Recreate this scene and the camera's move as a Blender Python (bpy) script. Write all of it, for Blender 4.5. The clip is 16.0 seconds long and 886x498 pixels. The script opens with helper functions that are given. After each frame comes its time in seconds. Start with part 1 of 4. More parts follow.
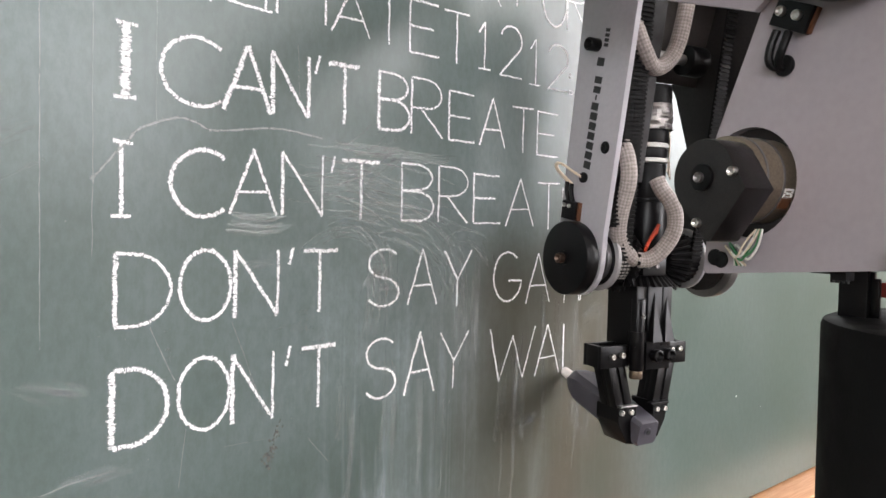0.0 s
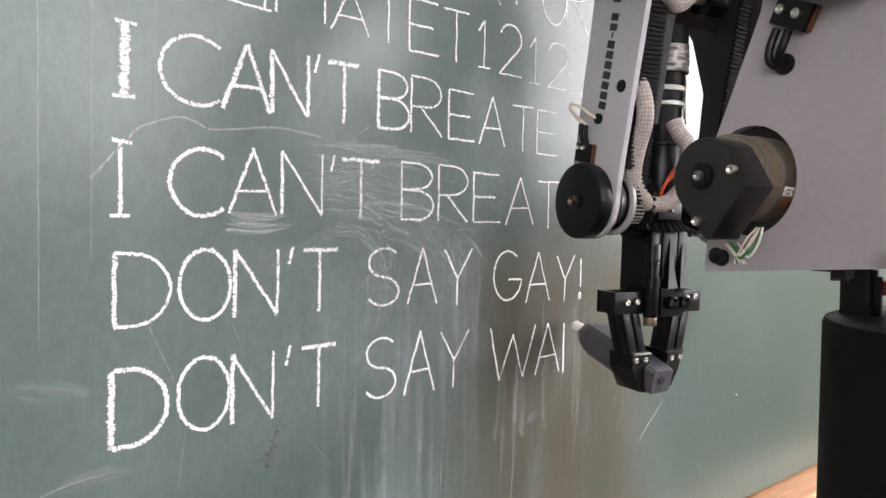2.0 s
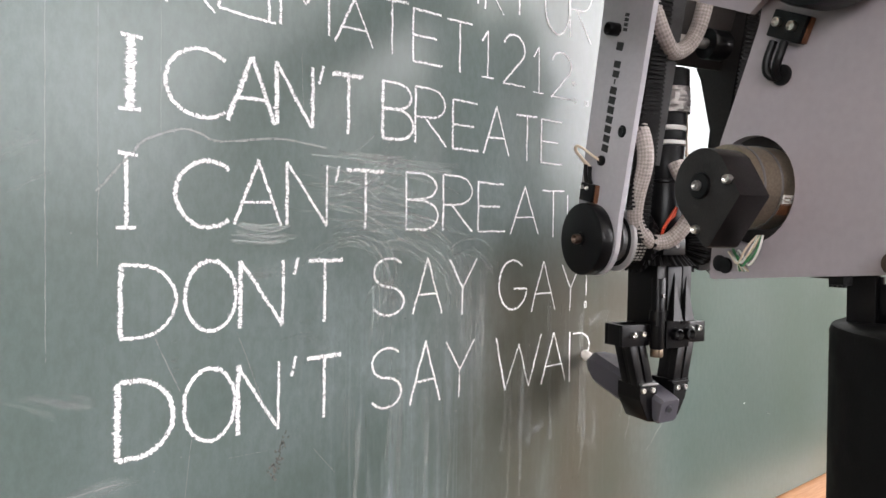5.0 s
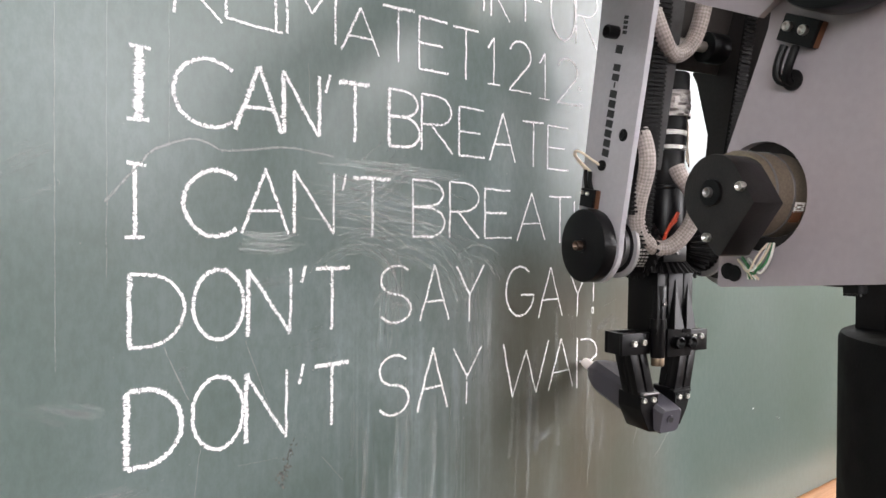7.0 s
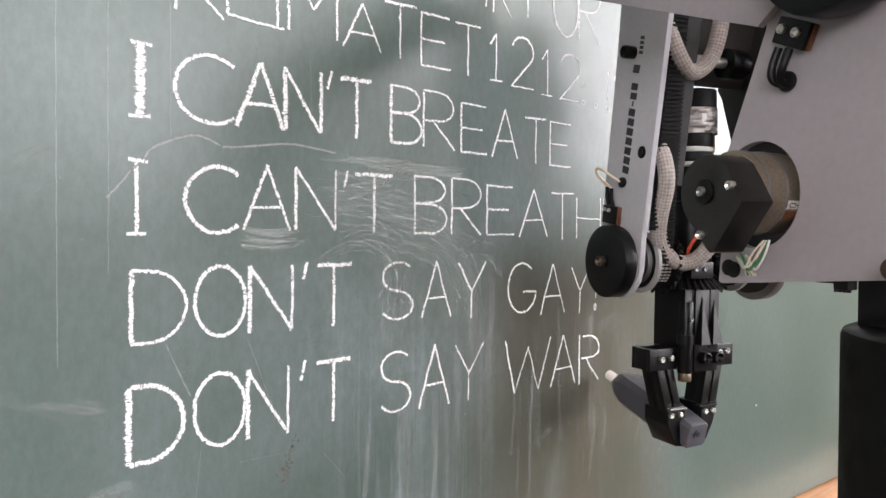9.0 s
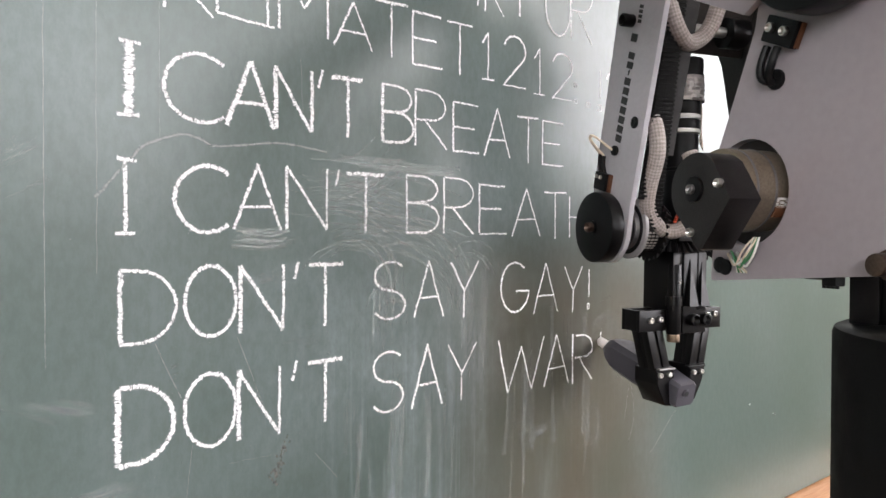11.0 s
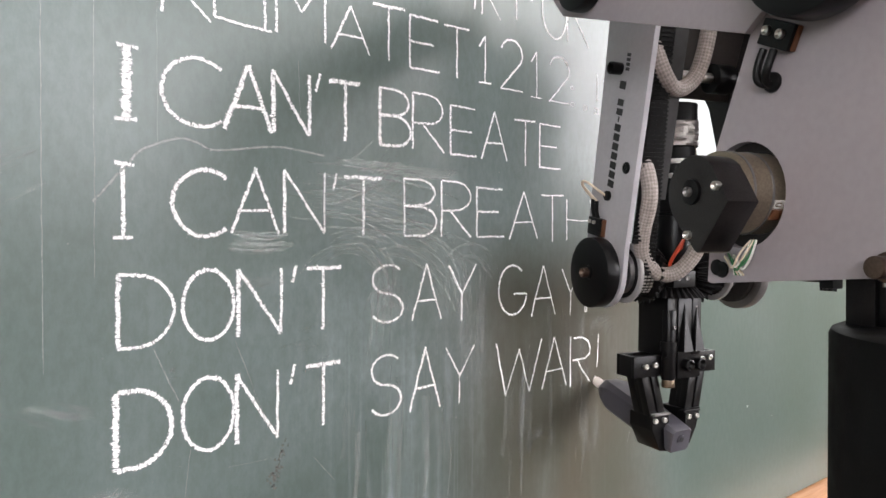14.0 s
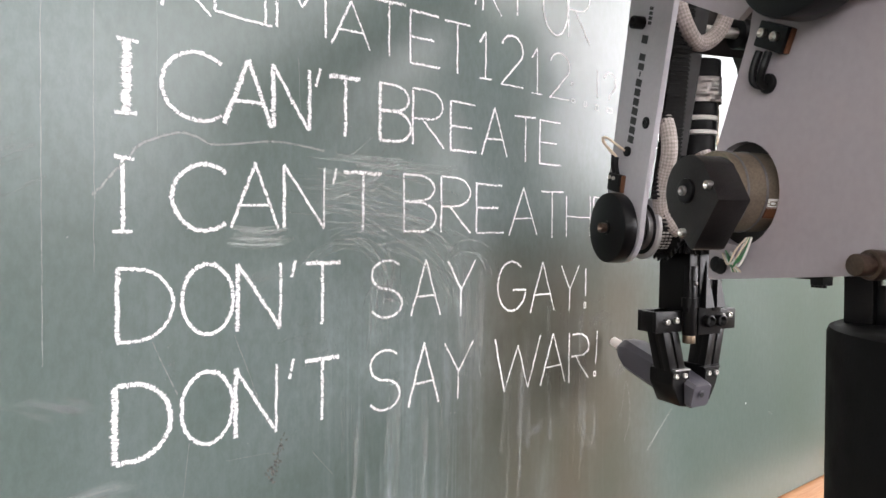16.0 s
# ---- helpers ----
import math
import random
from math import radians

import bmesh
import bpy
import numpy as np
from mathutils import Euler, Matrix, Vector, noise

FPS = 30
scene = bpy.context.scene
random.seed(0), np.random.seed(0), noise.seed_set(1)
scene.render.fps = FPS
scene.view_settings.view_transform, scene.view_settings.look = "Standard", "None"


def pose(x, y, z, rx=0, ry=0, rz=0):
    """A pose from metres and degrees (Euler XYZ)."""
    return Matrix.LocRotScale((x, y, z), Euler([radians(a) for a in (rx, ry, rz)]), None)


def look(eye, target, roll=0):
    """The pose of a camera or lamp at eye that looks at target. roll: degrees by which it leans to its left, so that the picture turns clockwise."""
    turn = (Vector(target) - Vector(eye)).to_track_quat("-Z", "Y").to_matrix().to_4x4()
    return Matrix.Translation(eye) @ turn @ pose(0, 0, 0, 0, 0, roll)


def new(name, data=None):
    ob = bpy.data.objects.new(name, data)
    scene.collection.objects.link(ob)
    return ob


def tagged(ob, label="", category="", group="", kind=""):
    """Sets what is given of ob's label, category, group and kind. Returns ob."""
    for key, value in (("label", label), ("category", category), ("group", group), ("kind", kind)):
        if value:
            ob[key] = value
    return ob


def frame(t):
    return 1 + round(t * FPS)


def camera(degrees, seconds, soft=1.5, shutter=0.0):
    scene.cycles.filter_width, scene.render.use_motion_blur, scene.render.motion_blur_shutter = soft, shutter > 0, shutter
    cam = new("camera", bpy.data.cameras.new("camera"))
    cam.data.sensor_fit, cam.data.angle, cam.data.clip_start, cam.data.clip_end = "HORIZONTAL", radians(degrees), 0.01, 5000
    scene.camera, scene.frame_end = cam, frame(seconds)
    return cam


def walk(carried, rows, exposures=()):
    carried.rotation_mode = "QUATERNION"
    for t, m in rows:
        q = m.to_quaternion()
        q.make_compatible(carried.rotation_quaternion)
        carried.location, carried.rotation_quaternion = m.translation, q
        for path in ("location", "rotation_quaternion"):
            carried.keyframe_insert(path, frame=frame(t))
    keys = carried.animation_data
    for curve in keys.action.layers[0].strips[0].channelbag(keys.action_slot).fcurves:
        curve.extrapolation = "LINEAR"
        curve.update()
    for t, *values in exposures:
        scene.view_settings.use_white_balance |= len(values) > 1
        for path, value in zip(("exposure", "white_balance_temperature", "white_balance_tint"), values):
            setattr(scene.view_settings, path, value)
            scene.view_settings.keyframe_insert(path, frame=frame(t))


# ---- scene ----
cam = camera(65, 16.0)
PATH = [
    (0.0, look((-0.1103, -0.4182, 1.1063), (0.5343, 0.3459, 1.0841), 1.22)),
    (0.5, look((-0.1095, -0.4176, 1.1061), (0.5342, 0.3474, 1.0836), 1.33)),
    (1.0, look((-0.1101, -0.4162, 1.1053), (0.5342, 0.3482, 1.0813), 1.24)),
    (1.5, look((-0.1097, -0.4162, 1.1049), (0.5339, 0.3487, 1.0802), 1.10)),
    (2.0, look((-0.1101, -0.4169, 1.1062), (0.5355, 0.3464, 1.0827), 1.09)),
    (2.5, look((-0.1110, -0.4175, 1.1064), (0.5355, 0.3453, 1.0901), 0.95)),
    (3.0, look((-0.1101, -0.4181, 1.1073), (0.5353, 0.3455, 1.0915), 1.04)),
    (3.5, look((-0.1101, -0.4175, 1.1065), (0.5345, 0.3469, 1.0921), 0.93)),
    (4.0, look((-0.1101, -0.4173, 1.1059), (0.5333, 0.3481, 1.0928), 0.85)),
    (6.5, look((-0.1094, -0.4178, 1.1084), (0.5233, 0.3565, 1.1028), 0.50)),
    (7.0, look((-0.1102, -0.4179, 1.1090), (0.5216, 0.3573, 1.1040), 0.46)),
    (7.5, look((-0.1109, -0.4181, 1.1090), (0.5215, 0.3565, 1.1041), 0.45)),
    (8.0, look((-0.1098, -0.4192, 1.1087), (0.5200, 0.3576, 1.1029), 0.45)),
    (8.5, look((-0.1092, -0.4184, 1.1083), (0.5192, 0.3595, 1.1003), 0.44)),
    (9.0, look((-0.1089, -0.4186, 1.1094), (0.5186, 0.3599, 1.0987), 0.51)),
    (11.5, look((-0.1059, -0.4185, 1.1077), (0.5289, 0.3541, 1.0996), 0.27)),
    (12.0, look((-0.1065, -0.4184, 1.1082), (0.5300, 0.3529, 1.1006), 0.24)),
    (12.5, look((-0.1068, -0.4184, 1.1085), (0.5316, 0.3513, 1.1017), 0.23)),
    (13.0, look((-0.1071, -0.4190, 1.1086), (0.5318, 0.3503, 1.1020), 0.27)),
    (13.5, look((-0.1072, -0.4189, 1.1095), (0.5309, 0.3511, 1.1027), 0.30)),
    (14.0, look((-0.1067, -0.4190, 1.1083), (0.5292, 0.3528, 1.1033), 0.16)),
    (14.5, look((-0.1067, -0.4189, 1.1087), (0.5279, 0.3539, 1.1017), 0.30)),
    (15.0, look((-0.1070, -0.4193, 1.1094), (0.5272, 0.3538, 1.0993), 0.36)),
    (15.5, look((-0.1076, -0.4191, 1.1085), (0.5284, 0.3524, 1.0993), 0.35)),
    (16.0, look((-0.1065, -0.4197, 1.1083), (0.5291, 0.3521, 1.0972), 0.49)),
]
EXPOSURES = [(0.0, 0.31), (1.5, 0.29), (3.5, 0.33), (4.0, 0.35), (7.0, 0.40), (9.0, 0.34), (11.5, 0.28), (13.5, 0.31), (15.0, 0.38), (16.0, 0.45)]
walk(cam, PATH, EXPOSURES)

# ---- world and light ----
world = bpy.data.worlds.new("world")
scene.world = world
world.use_nodes = True
world.node_tree.nodes["Background"].inputs[0].default_value = (0.75, 0.85, 1.0, 1)
world.node_tree.nodes["Background"].inputs[1].default_value = 0.3


def area_lamp(name, eye, target, sx, sy, watts, colour):
    data = bpy.data.lights.new(name, "AREA")
    data.shape, data.size, data.size_y, data.energy, data.color = "RECTANGLE", sx, sy, watts, colour
    ob = new(name, data)
    ob.matrix_world = look(eye, target)
    return ob


# daylight through the four windows, and the ceiling lamp
area_lamp("window_light_1", (3.93, -2.20, 2.13), (0.0, -1.7, 1.60), 2.5, 1.58, 78, (1.0, 0.90, 0.965))
area_lamp("window_light_2", (-2.93, -2.6, 1.85), (0.0, -1.2, 1.2), 2.4, 1.3, 30, (1.0, 0.90, 0.975))
area_lamp("window_light_3", (1.62, -5.93, 1.85), (0.3, 0.0, 1.3), 4.6, 1.6, 112, (0.985, 0.90, 0.99))
area_lamp("window_light_4", (3.93, -5.15, 2.13), (0.5, -0.5, 1.40), 1.4, 1.58, 46, (1.0, 0.90, 0.965))
area_lamp("ceiling_light_1", (3.1, -3.9, 2.92), (3.1, -3.9, 0.0), 1.2, 2.2, 34, (1.0, 0.94, 0.97))


# ---- materials ----
def nodes_of(name):
    m = bpy.data.materials.new(name)
    m.use_nodes = True
    nt = m.node_tree
    return m, nt, nt.nodes["Principled BSDF"]


def node(nt, kind, **values):
    n = nt.nodes.new(kind)
    for k, v in values.items():
        n.inputs[k].default_value = v
    return n


def ramp(nt, stops):
    n = nt.nodes.new("ShaderNodeValToRGB")
    cr = n.color_ramp
    while len(cr.elements) < len(stops):
        cr.elements.new(0.5)
    for e, (p, c) in zip(cr.elements, stops):
        e.position, e.color = p, (*c, 1) if len(c) == 3 else c
    return n


def coords(nt, scale=(1, 1, 1), rot=(0, 0, 0), kind="Object"):
    tc, mp = nt.nodes.new("ShaderNodeTexCoord"), nt.nodes.new("ShaderNodeMapping")
    mp.inputs["Scale"].default_value, mp.inputs["Rotation"].default_value = scale, rot
    nt.links.new(tc.outputs[kind], mp.inputs["Vector"])
    return mp.outputs["Vector"]


def surface(name, colour, rough=0.5, metal=0.0, vary=0.15, scale=60.0, bump=0.05, rough_vary=0.12, spec=0.5):
    """Paint, plastic or metal with blotches, fine grain, uneven gloss and a little relief."""
    m, nt, p = nodes_of(name)
    vec = coords(nt)
    big, fine = node(nt, "ShaderNodeTexNoise", Scale=scale, Detail=5.0), node(nt, "ShaderNodeTexNoise", Scale=scale * 14, Detail=3.0)
    for n in (big, fine):
        nt.links.new(vec, n.inputs["Vector"])
    mixed = node(nt, "ShaderNodeMath")
    mixed.operation = "ADD"
    nt.links.new(big.outputs["Fac"], mixed.inputs[0])
    nt.links.new(fine.outputs["Fac"], mixed.inputs[1])
    lo, hi = [tuple(max(0, c * k) for c in colour) for k in (1 - vary, 1 + vary)]
    r = ramp(nt, [(0.36, lo), (0.64, hi)])
    half = node(nt, "ShaderNodeMath")
    half.operation = "MULTIPLY"
    half.inputs[1].default_value = 0.5
    nt.links.new(mixed.outputs[0], half.inputs[0])
    nt.links.new(half.outputs[0], r.inputs[0])
    nt.links.new(r.outputs[0], p.inputs["Base Color"])
    rr = ramp(nt, [(0.3, (max(0.285, rough - rough_vary),) * 3), (0.7, (rough + rough_vary,) * 3)])
    nt.links.new(big.outputs["Fac"], rr.inputs[0])
    nt.links.new(rr.outputs[0], p.inputs["Roughness"])
    p.inputs["Metallic"].default_value = metal
    p.inputs["Specular IOR Level"].default_value = spec
    b = node(nt, "ShaderNodeBump", Strength=bump, Distance=0.0006)
    nt.links.new(fine.outputs["Fac"], b.inputs["Height"])
    nt.links.new(b.outputs[0], p.inputs["Normal"])
    return m


def math_node(nt, kind, a, b):
    n = nt.nodes.new("ShaderNodeMath")
    n.operation = kind
    for k, v in enumerate((a, b)):
        if isinstance(v, (int, float)):
            n.inputs[k].default_value = v
        else:
            nt.links.new(v, n.inputs[k])
    return n.outputs[0]


def span(nt, value, a, b, lo=0.0, hi=1.0):
    """A soft step of a value from a to b."""
    n = nt.nodes.new("ShaderNodeMapRange")
    n.interpolation_type = "SMOOTHSTEP"
    for key, v in (("From Min", a), ("From Max", b), ("To Min", lo), ("To Max", hi)):
        n.inputs[key].default_value = v
    nt.links.new(value, n.inputs["Value"])
    return n.outputs[0]


def board_material():
    """Green board with wiped chalk dust: soft clouds, downward streaks of a wet cloth, a dark brown reflection put into
    the colour.
    """
    m, nt, p = nodes_of("green_board")
    link = nt.links.new

    def field(scale, stretch, rot, detail, rough=0.5, distortion=0.3):
        n = node(nt, "ShaderNodeTexNoise", Scale=scale, Detail=detail, Roughness=rough, Distortion=distortion)
        link(coords(nt, stretch, rot), n.inputs["Vector"])
        return n.outputs["Fac"]

    sep = nt.nodes.new("ShaderNodeSeparateXYZ")
    link(coords(nt), sep.inputs[0])
    x, z = sep.outputs["X"], sep.outputs["Z"]
    wide = span(nt, field(5.0, (1, 1, 0.8), (0, 0.3, 0), 3.0, 0.5, 0.6), 0.28, 0.74, 0.10, 0.185)
    broad = span(nt, field(9.0, (3.6, 1, 0.5), (0, 0.06, 0), 4.0, 0.5, 0.8), 0.46, 0.76, 0.0, 0.22)
    fine = span(nt, field(9.0, (22, 1, 0.55), (0, 0.04, 0), 4.0, 0.6, 0.5), 0.50, 0.78, 0.0, 0.12)
    low = span(nt, z, 1.105, 0.99)
    left = span(nt, x, 0.05, 0.20)
    right = span(nt, x, 0.54, 0.42)
    where = math_node(nt, "MULTIPLY", math_node(nt, "MULTIPLY", low, left), right)
    streaks = math_node(nt, "MULTIPLY", math_node(nt, "ADD", broad, fine), where)
    # haze of chalk rubbed about behind the writing
    inside = math_node(nt, "MULTIPLY", math_node(nt, "MULTIPLY", span(nt, x, 0.03, 0.15), span(nt, x, 0.37, 0.25)), math_node(nt, "MULTIPLY", span(nt, z, 1.20, 1.13), span(nt, z, 0.94, 1.02)))
    haze = math_node(nt, "MULTIPLY", inside, span(nt, field(7.0, (1.4, 1, 1.8), (0, 0.35, 0), 4.0, 0.55, 1.2), 0.32, 0.68, 0.035, 0.115))
    # dark brown reflection painted into the middle: dust thinned there, halved towards the far end
    brown_reflection = math_node(nt, "MULTIPLY", math_node(nt, "MULTIPLY", span(nt, x, 0.20, 0.33), span(nt, x, 0.58, 0.46)), span(nt, z, 1.15, 1.05))
    keep = math_node(nt, "SUBTRACT", 1.0, math_node(nt, "MULTIPLY", brown_reflection, 0.74))
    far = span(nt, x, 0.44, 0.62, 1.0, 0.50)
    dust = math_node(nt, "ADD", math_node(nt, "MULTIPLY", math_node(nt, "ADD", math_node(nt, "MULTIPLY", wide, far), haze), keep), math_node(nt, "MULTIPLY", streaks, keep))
    grain = span(nt, field(170.0, (1, 1, 0.5), (0, 0, 0), 4.0, 0.72, 0.0), 0.30, 0.70, 0.82, 1.16)
    dusty = math_node(nt, "MULTIPLY", dust, grain)
    base = nt.nodes.new("ShaderNodeMix")
    base.data_type = "RGBA"
    # B is the brown of the reflection painted on the board
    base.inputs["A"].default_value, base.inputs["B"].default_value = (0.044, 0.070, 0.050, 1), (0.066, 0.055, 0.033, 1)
    link(math_node(nt, "MULTIPLY", brown_reflection, span(nt, field(6.0, (1.5, 1, 0.6), (0, 0, 0), 3.0), 0.25, 0.65, 0.45, 1.0)), base.inputs["Factor"])
    mix = nt.nodes.new("ShaderNodeMix")
    mix.data_type = "RGBA"
    link(base.outputs["Result"], mix.inputs["A"])
    mix.inputs["B"].default_value = (0.56, 0.625, 0.675, 1)
    link(dusty, mix.inputs["Factor"])
    link(mix.outputs["Result"], p.inputs["Base Color"])
    link(span(nt, math_node(nt, "ADD", wide, streaks), 0.05, 0.40, 0.285, 0.43), p.inputs["Roughness"])
    p.inputs["Specular IOR Level"].default_value = 0.42
    return m


def chalk_material(name, cover, tone=(0.76, 0.76, 0.755), scale=420.0, most=1.0):
    """Chalk rubbed on a rough board: bars across the stroke, gaps and crumbling edges. cover: 0 to 1, how much is filled."""
    m, nt, p = nodes_of(name)
    link = nt.links.new
    grit = node(nt, "ShaderNodeTexNoise", Scale=scale, Detail=4.0, Roughness=0.72)
    link(coords(nt), grit.inputs["Vector"])
    bars = node(nt, "ShaderNodeTexNoise", Scale=1.0, Detail=2.0, Roughness=0.6)
    link(coords(nt, (1.3, 1.25, 1), (0, 0, 0.15), "UV"), bars.inputs["Vector"])
    sep = nt.nodes.new("ShaderNodeSeparateXYZ")
    link(coords(nt, kind="UV"), sep.inputs[0])
    off = math_node(nt, "ABSOLUTE", math_node(nt, "SUBTRACT", math_node(nt, "MULTIPLY", sep.outputs["X"], 2.0), 1.0), 0.0)
    middle = span(nt, off, 1.0, 0.30, 0.0, 0.36)
    total = math_node(nt, "ADD", math_node(nt, "ADD", math_node(nt, "MULTIPLY", grit.outputs["Fac"], 0.95), math_node(nt, "MULTIPLY", bars.outputs["Fac"], 0.95)), middle)
    mid = 1.545 - 0.6 * cover
    link(span(nt, total, mid - 0.13, mid + 0.20, 0.0, most), p.inputs["Alpha"])
    p.inputs["Base Color"].default_value = (*tone, 1)
    p.inputs["Roughness"].default_value = 0.95
    p.inputs["Specular IOR Level"].default_value = 0.1
    return m


def braid_material():
    m, nt, p = nodes_of("braided_sleeve")
    link = nt.links.new
    ck = node(nt, "ShaderNodeTexChecker", Scale=1.0)
    link(coords(nt, (22.0, 22.0, 1), (0, 0, radians(45)), "UV"), ck.inputs["Vector"])
    ck.inputs["Color1"].default_value, ck.inputs["Color2"].default_value = (0.40, 0.325, 0.285, 1), (0.27, 0.215, 0.19, 1)
    nz = node(nt, "ShaderNodeTexNoise", Scale=300.0, Detail=3.0)
    link(coords(nt), nz.inputs["Vector"])
    mix = nt.nodes.new("ShaderNodeMix")
    mix.data_type, mix.blend_type = "RGBA", "OVERLAY"
    mix.inputs["Factor"].default_value = 0.5
    link(ck.outputs["Color"], mix.inputs["A"])
    link(nz.outputs["Fac"], mix.inputs["B"])
    hs = node(nt, "ShaderNodeHueSaturation", Saturation=0.7)
    link(mix.outputs["Result"], hs.inputs["Color"])
    link(hs.outputs[0], p.inputs["Base Color"])
    b = node(nt, "ShaderNodeBump", Strength=0.3, Distance=0.0005)
    link(ck.outputs["Fac"], b.inputs["Height"])
    link(b.outputs[0], p.inputs["Normal"])
    p.inputs["Roughness"].default_value = 0.75
    return m


def wood_material(name, lo, hi):
    m, nt, p = nodes_of(name)
    n = node(nt, "ShaderNodeTexNoise", Scale=30.0, Detail=6.0, Distortion=0.8)
    nt.links.new(coords(nt, (0.6, 8, 8)), n.inputs["Vector"])
    r = ramp(nt, [(0.3, lo), (0.7, hi)])
    nt.links.new(n.outputs["Fac"], r.inputs[0])
    nt.links.new(r.outputs[0], p.inputs["Base Color"])
    p.inputs["Roughness"].default_value = 0.45
    return m


BOARD = board_material()
CHALK = chalk_material("chalk", 0.67, (0.92, 0.915, 0.915))
CHALK_THIN = chalk_material("thin_chalk", 0.72, (0.92, 0.915, 0.91))
CHALK_FAINT = chalk_material("faint_chalk", 0.66, (0.66, 0.68, 0.66), 500.0, 0.42)
CHALK_WIPE = chalk_material("wiped_chalk", 0.66, (0.60, 0.64, 0.62), 350.0, 0.33)
CHALK_RUN = chalk_material("washed_chalk", 0.75, (0.58, 0.62, 0.60), 200.0, 0.11)
CHALK_SMUDGE = chalk_material("smudged_chalk", 0.80, (0.58, 0.62, 0.61), 150.0, 0.07)
CHALK_STICK = surface("chalk_stick", (0.86, 0.80, 0.77), 0.9, vary=0.05, bump=0.2)
SMUDGE = chalk_material("brown_smudge", 0.55, (0.17, 0.165, 0.15), 300.0)
GREY = surface("grey_paint", (0.325, 0.288, 0.308), 0.42, vary=0.05, scale=18, bump=0.04)
GREY_FOREARM = surface("light_grey_paint", (0.40, 0.385, 0.405), 0.36, vary=0.05, scale=18, bump=0.04)
DARK_PLATE = surface("dark_brown_grey_plate", (0.026, 0.023, 0.022), 0.5, vary=0.2, scale=30, spec=0.25)
BROWN_PLATE = surface("brown_grey_plate", (0.055, 0.047, 0.043), 0.5, vary=0.15, scale=30)
PEDESTAL = surface("matt_black_paint", (0.0042, 0.0040, 0.0040), 0.6, vary=0.3, scale=40, bump=0.15, spec=0.12)
WORN_BLACK = surface("worn_black_plastic", (0.0125, 0.0105, 0.0103), 0.36, vary=0.6, scale=90, bump=0.15, spec=0.38)
GREY_EDGE = surface("bare_edge", (0.34, 0.33, 0.33), 0.4, metal=0.3, vary=0.08)
BLACK = surface("black_anodised", (0.0036, 0.0033, 0.0036), 0.31, vary=0.35, scale=50, spec=0.23, rough_vary=0.05)
BLACK_PLASTIC = surface("black_plastic", (0.0055, 0.0051, 0.0054), 0.46, vary=0.3, scale=80, bump=0.1, spec=0.2)
RUBBER = surface("belt_rubber", (0.0065, 0.006, 0.0058), 0.7, vary=0.3, scale=150, bump=0.25, spec=0.15)
BELT_BACK = surface("belt_back", (0.010, 0.0085, 0.008), 0.65, vary=0.25, scale=120, bump=0.2)
STEEL = surface("steel", (0.62, 0.60, 0.57), 0.3, metal=1.0, vary=0.12, scale=90)
DULL_STEEL = surface("dull_steel", (0.27, 0.26, 0.26), 0.42, metal=0.9, vary=0.15, scale=70)
MOTOR_CAN = surface("motor_can", (0.25, 0.205, 0.155), 0.34, metal=0.75, vary=0.2, scale=60)
BRASS = surface("brass", (0.16, 0.12, 0.085), 0.4, metal=0.9, vary=0.2)
DARK_BRASS = surface("dark_brass", (0.11, 0.075, 0.058), 0.42, metal=0.8, vary=0.2)
HOLDER = surface("grey_print", (0.066, 0.063, 0.075), 0.36, vary=0.10, scale=90, bump=0.12)
TAPE = surface("silver_tape", (0.45, 0.42, 0.40), 0.32, metal=0.75, vary=0.3, scale=110, bump=0.6)
WHITE_PLASTIC = surface("white_plastic", (0.72, 0.70, 0.67), 0.5, vary=0.06)
ORANGE = surface("orange_board", (0.12, 0.046, 0.020), 0.5, vary=0.15)
RED = surface("red_wire", (0.55, 0.06, 0.02), 0.45, vary=0.1)
RED_PLASTIC = surface("dull_red_plastic", (0.22, 0.025, 0.018), 0.5, vary=0.15)
GREEN_WIRE = surface("green_wire", (0.05, 0.20, 0.08), 0.45, vary=0.1)
CREAM_WIRE = surface("cream_wire", (0.66, 0.55, 0.43), 0.45, vary=0.1)
PRINT = surface("white_print", (0.62, 0.60, 0.57), 0.6, vary=0.1)
FADED_PRINT = surface("faded_print", (0.26, 0.24, 0.22), 0.6, vary=0.25)
INK = surface("black_ink", (0.02, 0.02, 0.02), 0.5, vary=0.1)
BRAID = braid_material()
WOOD = wood_material("tray_wood", (0.50, 0.23, 0.10), (0.66, 0.36, 0.19))
WALL = surface("wall_paint", (0.36, 0.315, 0.255), 0.8, vary=0.04, scale=2.0)
CEILING = surface("ceiling_paint", (0.80, 0.79, 0.77), 0.85, vary=0.03, scale=2.0)
FLOOR = surface("floor_vinyl", (0.030, 0.021, 0.014), 0.7, vary=0.15, scale=3.0, spec=0.12)
LAMP_GLOW = bpy.data.materials.new("lamp_diffuser")
LAMP_GLOW.use_nodes = True
LAMP_GLOW.node_tree.nodes["Principled BSDF"].inputs["Emission Color"].default_value = (1, 0.96, 0.9, 1)
LAMP_GLOW.node_tree.nodes["Principled BSDF"].inputs["Emission Strength"].default_value = 4.0
DAY_GLOW = bpy.data.materials.new("daylight")
DAY_GLOW.use_nodes = True
DAY_GLOW.node_tree.nodes["Principled BSDF"].inputs["Emission Color"].default_value = (0.93, 0.97, 1, 1)
DAY_GLOW.node_tree.nodes["Principled BSDF"].inputs["Emission Strength"].default_value = 6.0


